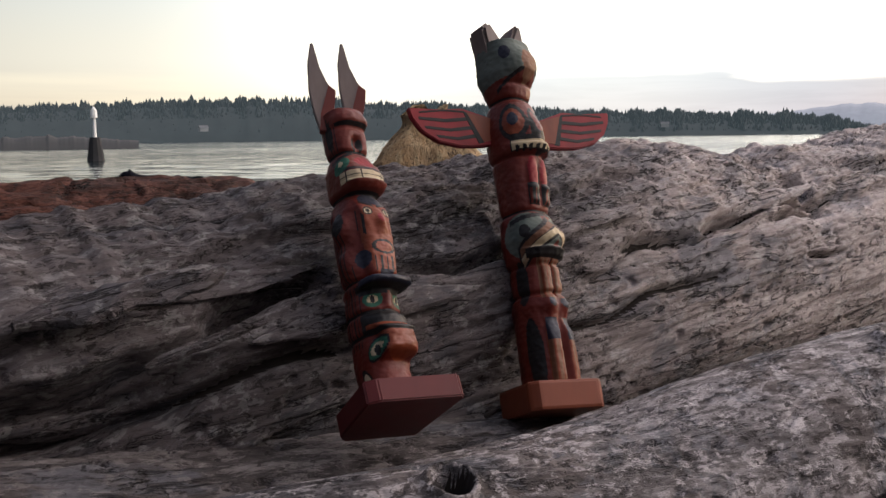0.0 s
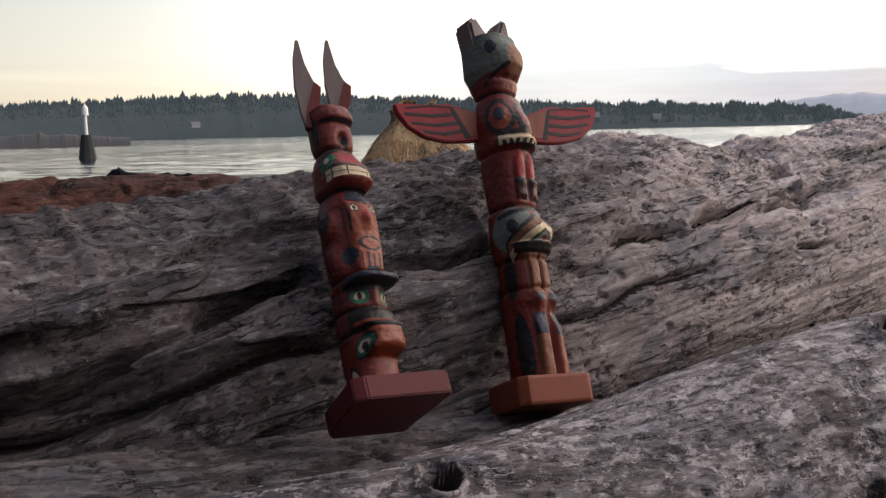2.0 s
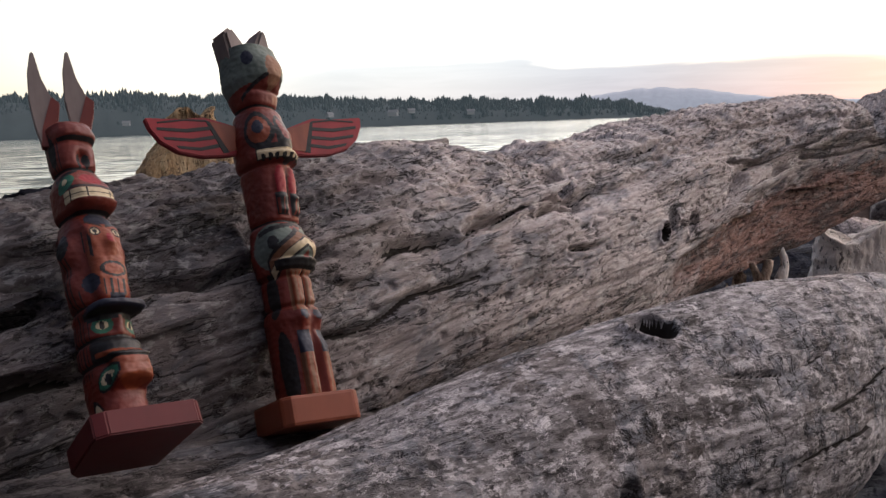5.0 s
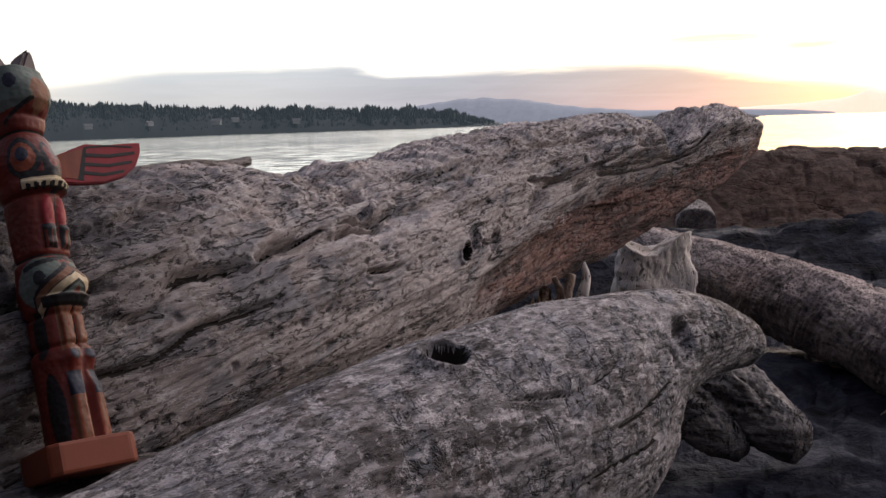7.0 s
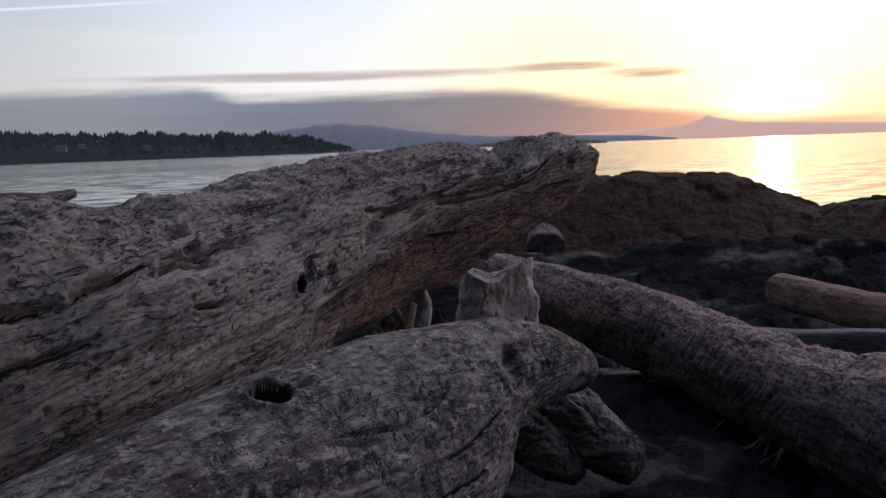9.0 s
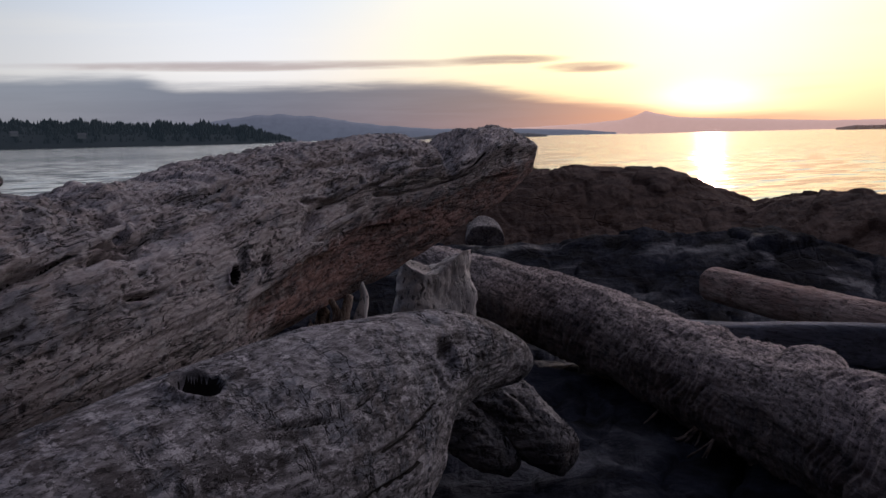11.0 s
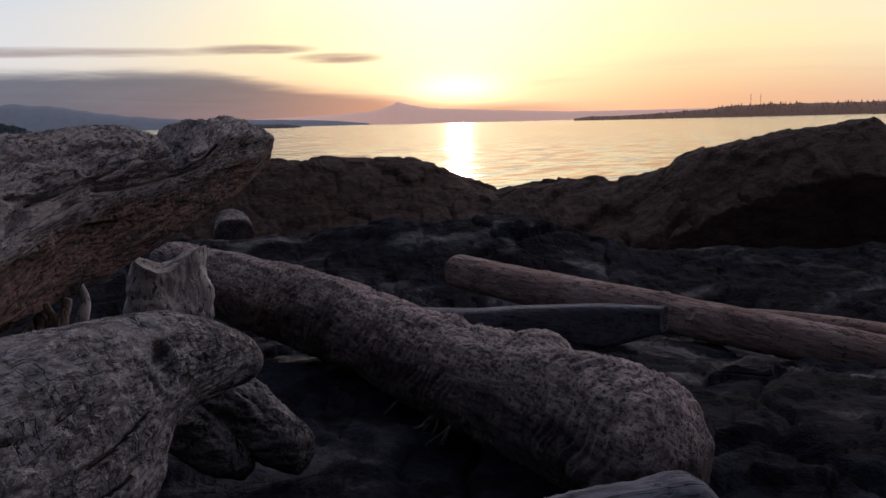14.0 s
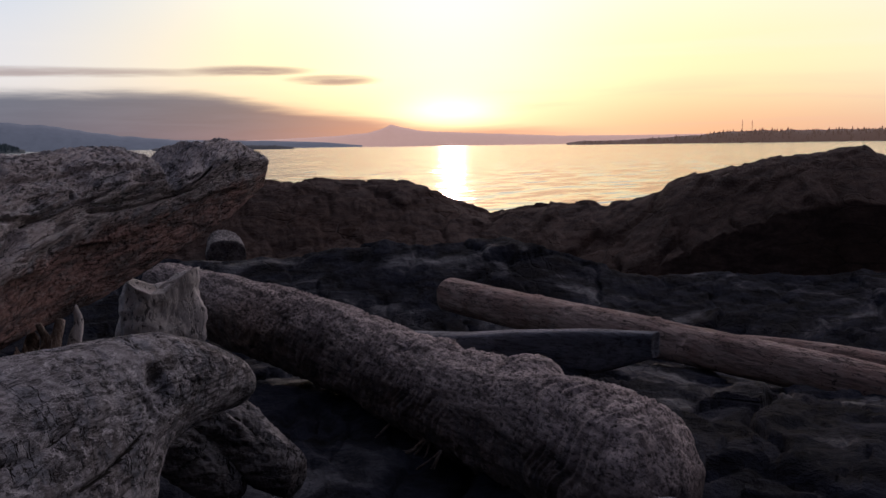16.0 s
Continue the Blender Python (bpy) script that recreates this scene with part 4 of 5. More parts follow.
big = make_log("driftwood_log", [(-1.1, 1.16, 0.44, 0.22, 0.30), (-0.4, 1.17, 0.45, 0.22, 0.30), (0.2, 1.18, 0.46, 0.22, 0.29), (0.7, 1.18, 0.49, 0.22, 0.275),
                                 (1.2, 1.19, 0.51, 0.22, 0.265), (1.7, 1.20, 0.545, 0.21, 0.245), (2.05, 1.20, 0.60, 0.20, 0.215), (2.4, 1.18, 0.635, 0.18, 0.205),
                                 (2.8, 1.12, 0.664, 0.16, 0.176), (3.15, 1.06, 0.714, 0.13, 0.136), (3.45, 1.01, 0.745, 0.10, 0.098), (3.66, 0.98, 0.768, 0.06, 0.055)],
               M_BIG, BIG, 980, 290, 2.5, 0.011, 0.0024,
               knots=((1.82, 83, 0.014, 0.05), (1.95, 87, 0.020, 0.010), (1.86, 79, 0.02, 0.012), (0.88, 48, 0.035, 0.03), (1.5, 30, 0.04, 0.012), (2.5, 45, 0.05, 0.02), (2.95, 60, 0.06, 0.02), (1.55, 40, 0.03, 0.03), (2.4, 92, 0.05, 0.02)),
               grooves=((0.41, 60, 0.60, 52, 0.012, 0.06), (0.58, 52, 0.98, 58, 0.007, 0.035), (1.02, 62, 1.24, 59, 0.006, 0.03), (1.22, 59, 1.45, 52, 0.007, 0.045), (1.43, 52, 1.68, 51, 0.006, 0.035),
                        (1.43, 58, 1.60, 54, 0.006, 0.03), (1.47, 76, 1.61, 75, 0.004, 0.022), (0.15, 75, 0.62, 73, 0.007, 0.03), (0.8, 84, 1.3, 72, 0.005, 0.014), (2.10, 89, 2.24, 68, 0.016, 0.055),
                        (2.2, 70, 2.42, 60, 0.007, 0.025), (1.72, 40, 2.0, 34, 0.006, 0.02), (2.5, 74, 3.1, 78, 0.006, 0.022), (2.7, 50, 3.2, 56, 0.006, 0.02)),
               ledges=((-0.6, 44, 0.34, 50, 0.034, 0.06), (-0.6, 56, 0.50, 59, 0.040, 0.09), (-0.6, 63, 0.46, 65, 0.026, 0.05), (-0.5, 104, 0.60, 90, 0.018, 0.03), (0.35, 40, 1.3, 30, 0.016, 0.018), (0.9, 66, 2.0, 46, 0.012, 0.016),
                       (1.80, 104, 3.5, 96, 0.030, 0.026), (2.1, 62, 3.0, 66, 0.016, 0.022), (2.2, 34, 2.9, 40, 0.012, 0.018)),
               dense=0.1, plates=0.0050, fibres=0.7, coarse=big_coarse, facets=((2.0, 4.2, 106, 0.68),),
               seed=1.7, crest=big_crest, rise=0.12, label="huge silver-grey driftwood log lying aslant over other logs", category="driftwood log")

for k, (s, a, ln, wd, tk, lf, sl) in enumerate((
        (0.34, 55, 0.20, 0.020, 0.016, 0.030, 0.06), (0.42, 61, 0.12, 0.006, 0.006, 0.040, 0.30), (0.26, 66, 0.30, 0.016, 0.014, 0.020, 0.08), (0.22, 92, 0.40, 0.014, 0.010, 0.004, 0.12),
        (0.62, 66, 0.30, 0.014, 0.010, 0.006, 0.10), (0.42, 50, 0.30, 0.016, 0.010, 0.005, 0.06), (0.70, 98, 0.40, 0.012, 0.010, 0.004, 0.14), (0.05, 110, 0.42, 0.018, 0.012, 0.005, 0.12),
        (0.98, 52, 0.22, 0.012, 0.010, 0.006, 0.12), (1.18, 66, 0.30, 0.010, 0.008, 0.004, 0.16), (1.42, 50, 0.26, 0.012, 0.008, 0.004, 0.16), 
        (1.86, 60, 0.24, 0.010, 0.008, 0.004, 0.18), (2.05, 92, 0.26, 0.016, 0.012, 0.008, 0.20), (2.30, 84, 0.30, 0.014, 0.010, 0.006, 0.20), 
        (2.62, 62, 0.24, 0.012, 0.010, 0.006, 0.16), (3.10, 40, 0.16, 0.012, 0.010, 0.008, 0.16), 
        (3.42, 60, 0.16, 0.010, 0.008, 0.006, 0.14), 
        (0.84, 74, 0.16, 0.010, 0.008, 0.006, 0.20))):
    splinter(big, s, a, ln, wd, tk, lf, sl, M_BIG, 40 + k)

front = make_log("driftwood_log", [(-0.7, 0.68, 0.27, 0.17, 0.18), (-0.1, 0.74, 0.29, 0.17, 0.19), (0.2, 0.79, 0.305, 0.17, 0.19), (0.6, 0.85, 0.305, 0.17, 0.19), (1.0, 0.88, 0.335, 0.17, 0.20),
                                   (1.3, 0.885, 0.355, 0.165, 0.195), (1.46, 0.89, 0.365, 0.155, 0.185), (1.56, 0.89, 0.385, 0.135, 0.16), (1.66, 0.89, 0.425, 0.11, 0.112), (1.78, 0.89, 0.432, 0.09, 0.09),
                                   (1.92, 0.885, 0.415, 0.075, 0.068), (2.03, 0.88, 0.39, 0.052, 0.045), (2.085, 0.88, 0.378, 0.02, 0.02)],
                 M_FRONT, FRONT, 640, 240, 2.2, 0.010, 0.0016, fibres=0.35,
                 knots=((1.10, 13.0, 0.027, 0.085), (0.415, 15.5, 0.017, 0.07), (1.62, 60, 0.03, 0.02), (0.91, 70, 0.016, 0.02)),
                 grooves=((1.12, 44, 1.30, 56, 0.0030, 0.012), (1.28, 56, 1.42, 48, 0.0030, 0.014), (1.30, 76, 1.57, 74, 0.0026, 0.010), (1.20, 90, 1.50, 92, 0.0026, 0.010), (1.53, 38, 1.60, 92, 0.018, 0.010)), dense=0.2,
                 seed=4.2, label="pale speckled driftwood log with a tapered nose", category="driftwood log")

make_log("driftwood_log", [(-0.9, 0.93, 0.37, 0.15, 0.15), (-0.2, 0.98, 0.37, 0.14, 0.15), (0.3, 1.03, 0.34, 0.13, 0.14), (0.8, 1.06, 0.32, 0.10, 0.12), (1.1, 1.06, 0.32, 0.05, 0.06)],
         M_DARK, FRONT, 420, 160, 2.2, 0.010, 0.004, seed=8.8, label="dark driftwood log wedged between two larger logs", category="driftwood log")


def spine_log(name, pts, mat, rings, around, **more):
    """A log through points x, y, z, half width, half height, built along the line from its first to its last point."""
    a, b = Vector(pts[0][:2]), Vector(pts[-1][:2])
    m = axis_frame(b - a, (a.x, a.y, 0))
    inv = m.inverted()
    st = []
    for x, y, z, hw, hz in pts:
        q = inv @ Vector((x, y, 0))
        st.append((q.x, q.y, z, hw, hz))
    return make_log(name, st, mat, m, rings, around, **more)


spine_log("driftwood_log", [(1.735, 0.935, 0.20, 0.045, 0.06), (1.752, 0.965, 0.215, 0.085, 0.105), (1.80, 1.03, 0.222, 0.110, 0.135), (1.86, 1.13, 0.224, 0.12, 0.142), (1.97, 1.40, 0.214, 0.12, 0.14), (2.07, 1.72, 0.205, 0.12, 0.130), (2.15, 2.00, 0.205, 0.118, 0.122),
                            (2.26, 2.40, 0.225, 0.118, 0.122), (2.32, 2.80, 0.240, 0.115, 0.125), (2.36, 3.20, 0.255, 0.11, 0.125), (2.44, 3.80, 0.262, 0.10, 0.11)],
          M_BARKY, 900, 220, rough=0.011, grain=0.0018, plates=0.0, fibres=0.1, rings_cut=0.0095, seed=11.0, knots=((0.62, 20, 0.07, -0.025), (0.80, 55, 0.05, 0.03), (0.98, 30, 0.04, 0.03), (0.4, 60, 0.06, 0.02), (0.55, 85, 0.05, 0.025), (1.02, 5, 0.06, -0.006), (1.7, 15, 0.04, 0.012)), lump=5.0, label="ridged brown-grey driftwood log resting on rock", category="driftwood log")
spine_log("driftwood_log", [(4.66, 4.30, -0.05, 0.10, 0.10), (4.58, 4.05, -0.05, 0.10, 0.10), (4.20, 2.87, -0.02, 0.088, 0.088), (3.80, 1.47, 0.0, 0.075, 0.075), (3.56, 0.6, 0.0, 0.065, 0.065)],
          M_TAN, 420, 96, rough=0.006, grain=0.002, seed=14.0, knots=tuple((0.35 + 0.31 * k + 0.07 * math.sin(5 * k), 40 * math.sin(2.3 * k) + 25, 0.024, -0.008 if k % 3 else 0.010) for k in range(10)), label="peeled tan driftwood pole with a rounded end", category="driftwood log")
spine_log("driftwood_log", [(4.64, 2.52, -0.12, 0.04, 0.045), (4.56, 2.10, -0.09, 0.055, 0.055), (4.45, 1.66, -0.08, 0.06, 0.06), (4.32, 0.9, -0.07, 0.06, 0.06), (4.2, 0.3, -0.07, 0.055, 0.055)],
          M_TAN, 120, 48, rough=0.006, grain=0.002, seed=15.0, label="thin weathered pole lying on dark rock", category="driftwood log")
spine_log("driftwood_plank", [(3.10, 3.15, 0.03, 0.05, 0.05), (3.12, 2.8, 0.04, 0.06, 0.07), (3.14, 2.4, 0.08, 0.06, 0.085), (3.22, 2.15, 0.11, 0.05, 0.075), (3.30, 1.98, 0.14, 0.035, 0.045)],
          M_SPLIT, 160, 64, power=6.0, rough=0.003, grain=0.0015, seed=16.0, ends=(0.0, 0.0), label="grey split plank between two logs", category="plank")
spine_log("driftwood_log", [(5.62, 8.15, -0.16, 0.185, 0.15), (6.0, 8.75, -0.16, 0.185, 0.155), (6.7, 9.9, -0.16, 0.185, 0.155)],
          M_BUTT, 80, 64, rough=0.012, grain=0.004, seed=17.0, ends=(0.0, 0.0), label="sawn pale log end behind the rock slab", category="driftwood log")
spine_log("driftwood_log", [(1.36, 1.98, 0.285, 0.06, 0.06), (1.42, 1.88, 0.265, 0.074, 0.080), (1.485, 1.79, 0.21, 0.076, 0.080), (1.53, 1.735, 0.165, 0.058, 0.060)],
          M_BUTT, 150, 96, rough=0.016, grain=0.004, plates=0.005, lump=6.0, seed=18.0, grooves=((0.02, 20, 0.3, 35, 0.008, 0.015),), ends=(0.3, 0.5), label="worn log butt under the pale log", category="driftwood log")
spine_log("driftwood_log", [(1.26, 1.99, 0.265, 0.06, 0.06), (1.33, 1.90, 0.240, 0.072, 0.072), (1.385, 1.83, 0.20, 0.070, 0.070), (1.42, 1.785, 0.165, 0.050, 0.052)],
          M_BUTT, 130, 84, rough=0.016, grain=0.004, plates=0.005, lump=6.0, seed=19.0, ends=(0.3, 0.5), label="short worn log butt under the pale log", category="driftwood log")
spine_log("driftwood_log", [(1.60, 0.795, 0.215, 0.055, 0.065), (1.585, 0.805, 0.215, 0.07, 0.083), (1.50, 0.865, 0.215, 0.075, 0.085), (1.36, 0.96, 0.20, 0.07, 0.08)],
          M_SPLIT, 60, 64, rough=0.006, grain=0.002, seed=23.0, label="small pale log end on the rock", category="driftwood log")

spine_log("driftwood_branch", [(0.166, 2.059, 0.747, 0.03, 0.022), (0.289, 2.170, 0.758, 0.028, 0.02), (0.392, 2.262, 0.766, 0.024, 0.018), (0.47, 2.34, 0.762, 0.020, 0.016), (0.527, 2.385, 0.772, 0.013, 0.011)],
          M_BUTT, 160, 48, power=3.0, rough=0.006, grain=0.003, seed=24.0, label="grey splintered branch lying behind the huge log", category="branch")


def upright(name, x, y, turn, size, top, mat, wave, seed, lean=(0, 0), squash=0.85, taper=0.0, lumpy=0.16, ridge=0.004, **tags):
    """An upright piece of wood with local x up, so that its grain stands. wave(angle): height of the broken top."""
    rings, around = 130, 130
    t = np.linspace(0, 1, rings)
    th = np.linspace(0, 2 * np.pi, around, endpoint=False)
    T, A = np.meshgrid(t, th, indexing="ij")
    R = size * (1 + 0.16 * np.cos(2 * A + 0.7) + 0.10 * np.cos(3 * A + seed) + 0.22 * (1 - T)) * (1 - taper * sstep(T, 0.7, 1.0))
    px, py = R * np.cos(A), R * np.sin(A) * squash
    z = -0.1 + (top + wave(A) + 0.1) * T
    P = np.stack([z, px, py], -1).reshape(-1, 3)
    d = (size * lumpy * fbm(P * (8, 8, 8) + seed, 4) + ridge * (1 - 2 * np.abs(fbm(P * (9, 40, 40) + seed, 3)))).reshape(px.shape)
    px, py = px * (1 + d / R), py * (1 + d / R)
    V = [np.stack([z, px, py], -1)]
    ring = V[0][-1]
    for f in (0.9, 0.7, 0.45, 0.2, 0.03):
        r = ring * (1, f, f)
        r[:, 0] = r[:, 0] * f + ring[:, 0].mean() * (1 - f) - 0.03 * (1 - f) + 0.02 * perlin(r * 22 + seed)
        V.append(r[None])
    V = np.concatenate(V)
    ob = mesh_object(name, V.reshape(-1, 3), grid_faces(len(V), around), mat, **tags)
    up = Matrix(((0, 1, 0, 0), (0, 0, 1, 0), (1, 0, 0, 0), (0, 0, 0, 1)))
    ob.matrix_world = pose(x, y, 0, lean[0], lean[1], turn) @ up
    return ob


upright("driftwood_stump", 1.91, 2.93, 20, 0.122, 0.425, M_PALE, lambda a: 0.030 * np.cos(a - 2.6) ** 2 + 0.014 * np.exp(-((a - 5.2) / 0.5) ** 2) - 0.012 * np.sin(2 * a), 2.0, (4, -3), 0.8, 0.12, 0.22, 0.0015, label="pale upright stump propping the huge log", category="stump")


def root_prong(parent, to_local, pts, seed, mat, name="prong"):
    """A gnarled tapering root limb through points x, y, z, radius."""
    q = np.array(pts, float)
    t = np.linspace(0, len(q) - 1, 40)
    c = curve_at(np.column_stack([np.arange(len(q)), q]), t)
    a = np.linspace(0, 2 * np.pi, 20, endpoint=False)
    go = np.gradient(c[:, :3], axis=0)
    go /= np.linalg.norm(go, axis=1)[:, None]
    side = np.cross(go, (0.3, 0.9, 0.2))
    side /= np.linalg.norm(side, axis=1)[:, None]
    other = np.cross(go, side)
    V = c[:, None, :3] + c[:, None, 3:4] * (np.cos(a)[None, :, None] * side[:, None] + 0.75 * np.sin(a)[None, :, None] * other[:, None])
    P = V.reshape(-1, 3)
    out = P - np.repeat(c[:, :3], 20, 0)
    P = P + out * (0.35 * fbm(P * (30, 30, 12) + seed, 3) + 0.12 * fbm(P * (90, 90, 25) + seed, 2))[:, None]
    P = np.array([to_local @ Vector(v) for v in P])
    F = [tuple(f) for f in grid_faces(40, 20)] + [tuple(range(20))[::-1], tuple(range(780, 800))]
    return mesh_object(name, P, F, mat, parent)


def root_chunk():
    place = pose(1.27, 2.33, 0, -8, 10, 50) @ Matrix(((0, 1, 0, 0), (0, 0, 1, 0), (1, 0, 0, 0), (0, 0, 0, 1)))
    ob = upright("root_chunk", 1.27, 2.33, 50, 0.075, 0.36, M_KNAR, lambda a: 0.05 * np.cos(a - 0.6) + 0.03 * np.cos(3 * a), 5.0, (-8, 10), 0.6, 0.3, 0.7, 0.006, label="bleached gnarled root chunk under the huge log", category="root")
    inv = place.inverted()
    root_prong(ob, inv, ((1.36, 2.36, 0.10, 0.040), (1.375, 2.37, 0.25, 0.028), (1.372, 2.38, 0.36, 0.018), (1.392, 2.39, 0.43, 0.013), (1.385, 2.40, 0.48, 0.006)), 1.0, M_PALE)
    root_prong(ob, inv, ((1.31, 2.31, 0.12, 0.035), (1.315, 2.32, 0.28, 0.022), (1.30, 2.33, 0.38, 0.016), (1.33, 2.35, 0.45, 0.010)), 2.0, M_KNAR)
    root_prong(ob, inv, ((1.22, 2.24, 0.12, 0.035), (1.20, 2.23, 0.30, 0.026), (1.165, 2.20, 0.385, 0.018), (1.12, 2.18, 0.41, 0.008)), 3.0, M_PALE)
    root_prong(ob, inv, ((1.25, 2.27, 0.15, 0.030), (1.24, 2.26, 0.33, 0.020), (1.255, 2.27, 0.42, 0.012), (1.24, 2.27, 0.46, 0.006)), 4.0, M_KNAR)


root_chunk()


def rootlets():
    """Thin dead rootlets hanging from the underside of the ridged log to the rock."""
    root = new("rootlets")
    root.location = (1.95, 1.85, 0.05)
    tagged(root, "thin dead rootlets hanging under the ridged log", "rootlets")
    inv = Matrix.Translation((-1.95, -1.85, -0.05))
    rnd = random.Random(6)
    for k in range(9):
        a = rnd.uniform(0.0, 1.0) ** 1.4
        x, y = 2.02 - 0.06 * a, 2.02 - 0.42 * a
        dx, dy = -rnd.uniform(0.02, 0.12), rnd.uniform(-0.12, 0.09)
        root_prong(root, inv, ((x, y, 0.13, 0.0035), (x + 0.4 * dx, y + 0.3 * dy, 0.10, 0.003), (x + 0.8 * dx, y + 0.9 * dy, rnd.uniform(0.05, 0.09), 0.0022), (x + dx, y + 1.3 * dy, rnd.uniform(0.02, 0.06), 0.0012)), 10.0 + k, M_KNAR, "rootlet")


rootlets()
upright("root_mass", -0.03, 2.16, 10, 0.21, 0.855, M_STRAW, lambda a: 0.012 * np.cos(3 * a), 9.0, (0, 0), 0.7, taper=0.8, label="straw-coloured fibrous root mass behind the log", category="root")


def boulder(name, x, y, z, sx, sy, sz, seed, **tags):
    n = 48
    th, ph = np.meshgrid(np.linspace(0, np.pi, n), np.linspace(0, 2 * np.pi, n * 2, endpoint=False), indexing="ij")
    V = np.stack([np.sin(th) * np.cos(ph), np.sin(th) * np.sin(ph), np.cos(th)], -1).reshape(-1, 3)
    V = np.sign(V) * np.abs(V) ** 0.8
    V = V * (1 + 0.16 * fbm(V * 1.6 + seed, 4) + 0.03 * fbm(V * 9 + seed, 3))[:, None] * (sx, sy, sz)
    ob = mesh_object(name, V, grid_faces(n, n * 2), M_ROCK, **tags)
    ob.location = (x, y, z)


spine_log("rotten_log", [(-1.25, 0.75, 0.60, 0.13, 0.13), (-0.9, 1.02, 0.60, 0.13, 0.135), (-0.55, 1.28, 0.60, 0.13, 0.135), (-0.3, 1.47, 0.60, 0.12, 0.13), (-0.12, 1.60, 0.58, 0.09, 0.11)],
          M_ROT, 260, 120, rough=0.018, grain=0.008, seed=21.0, lump=6.0, label="crumbling red rotten log behind the grey log", category="driftwood log")
upright("snag", -0.735, 1.60, 30, 0.030, 0.80, M_ROT, lambda a: 0.01 * np.cos(a), 4.0, (0, 0), 0.9, label="short reddish broken snag behind the log", category="snag")
boulder("boulder", -0.78, 2.75, 0.30, 0.24, 0.25, 0.39, 3.0, label="dark rounded shore boulder behind the log", category="boulder")
boulder("boulder", -0.46, 2.95, 0.27, 0.24, 0.25, 0.37, 6.0, label="blue-grey shore boulder behind the log", category="boulder")


# ---- totem poles ----
RED = plain("cedar_red_stain", (0.1368, 0.0204, 0.012), 0.36, 0.40)
ORANGE = plain("cedar_orange_stain", (0.2088, 0.04488, 0.0165), 0.34, 0.4)
TANW = plain("bare_cedar", (0.182, 0.085, 0.04488), 0.45, 0.4)
BLACK = plain("black_paint", (0.0126, 0.0119, 0.012), 0.42, 0.2)
GREEN = plain("green_paint", (0.024, 0.112, 0.07), 0.45, 0.25)
WHITE = plain("cream_paint", (0.496, 0.4056, 0.2592), 0.5, 0.2)
GREY = plain("grey_green_paint", (0.1092, 0.133, 0.1148), 0.5, 0.35)
SCARLET = plain("scarlet_paint", (0.24, 0.0135, 0.0195), 0.42, 0.3)
BLUE = plain("dark_blue_paint", (0.0175, 0.02025, 0.0357), 0.45, 0.25)
MAROON = plain("maroon_varnish", (0.0972, 0.0091, 0.0091), 0.32, 0.25, 30.0)
HORN = plain("grey_horn_wood", (0.192, 0.152, 0.1353), 0.5, 0.4)
TERRA = plain("terracotta_varnish", (0.1944, 0.0495, 0.02244), 0.36, 0.25, 30.0)
PAINTS = [RED, ORANGE, TANW, BLACK, GREEN, WHITE, GREY, SCARLET, BLUE]
P_RED, P_OR, P_TAN, P_BLK, P_GRN, P_WHT, P_GRY, P_SCA, P_BLU = range(9)


def carved_pole(radius, reliefs, paints, base_paint, height, rows=360, cols=144):
    """A carved round pole. radius(h): rows of height and radius. reliefs: h, angle, half height, half angle, depth, sharpness.
    paints: kind, h, angle, half height, half angle, paint, slope; angle 0 is the front, positive towards +x."""
    h = np.linspace(0, height, rows)
    a = np.linspace(-180, 180, cols, endpoint=False)
    H, A = np.meshgrid(h, a, indexing="ij")
    R = np.interp(H, *zip(*radius))
    c, s = np.cos(np.radians(A)), np.sin(np.radians(A))
    R = R * (np.abs(c) ** 2.6 + np.abs(s) ** 2.6) ** (-1 / 2.6)
    for rh, ra, hh, ha, depth, sharp in reliefs:
        for side in ((1,) if ra == 0 else (1, -1)):
            q = np.maximum(np.abs(H - rh) / hh, np.abs(A - side * ra) / ha) if sharp > 2 else np.hypot((H - rh) / hh, (A - side * ra) / ha)
            R = R + depth * np.exp(-q ** (6 if sharp > 2 else 2 * sharp))
    V = np.stack([R * s, -R * c, H], -1)
    P = V.reshape(-1, 3)
    chip = 0.0006 * fbm(P * 160, 3)
    V = V * (1 + (chip / 0.03).reshape(H.shape))[..., None] * (1, 1, 0) + V * (0, 0, 1)
    idx = np.full(H.shape, base_paint)
    for kind, ph, pa, hh, ha, colour, slope in paints:
        for side in ((1,) if pa == 0 or kind == "B" else (1, -1)):
            dh = H - ph - slope * side * (A - side * pa) / 100.0
            da = (A - side * pa)
            if kind == "o":
                mask = np.hypot(dh / hh, da / ha) < 1
            elif kind == "r":
                q = np.hypot(dh / hh, da / ha)
                mask = (q < 1) & (q > 0.72)
            elif kind == "t":                     # vertical stripes in a box
                mask = (np.abs(dh) < hh) & (np.abs(da) < ha) & (np.sin(A * 0.55) > 0.55)
            else:
                mask = (np.abs(dh) < hh) & (np.abs(da) < ha)
            idx = np.where(mask, colour, idx)
    top = [np.concatenate([V[-1][:, :2] * f, np.full((cols, 1), height + 0.004 * (1 - f))], 1)[None] for f in (0.8, 0.5, 0.2, 0.02)]
    VV = np.concatenate([V, *top])
    F = grid_faces(len(VV), cols)
    fi = np.concatenate([idx[:-1].ravel(), np.repeat(idx[-1:], 4, 0).ravel()])
    return VV.reshape(-1, 3), F, fi


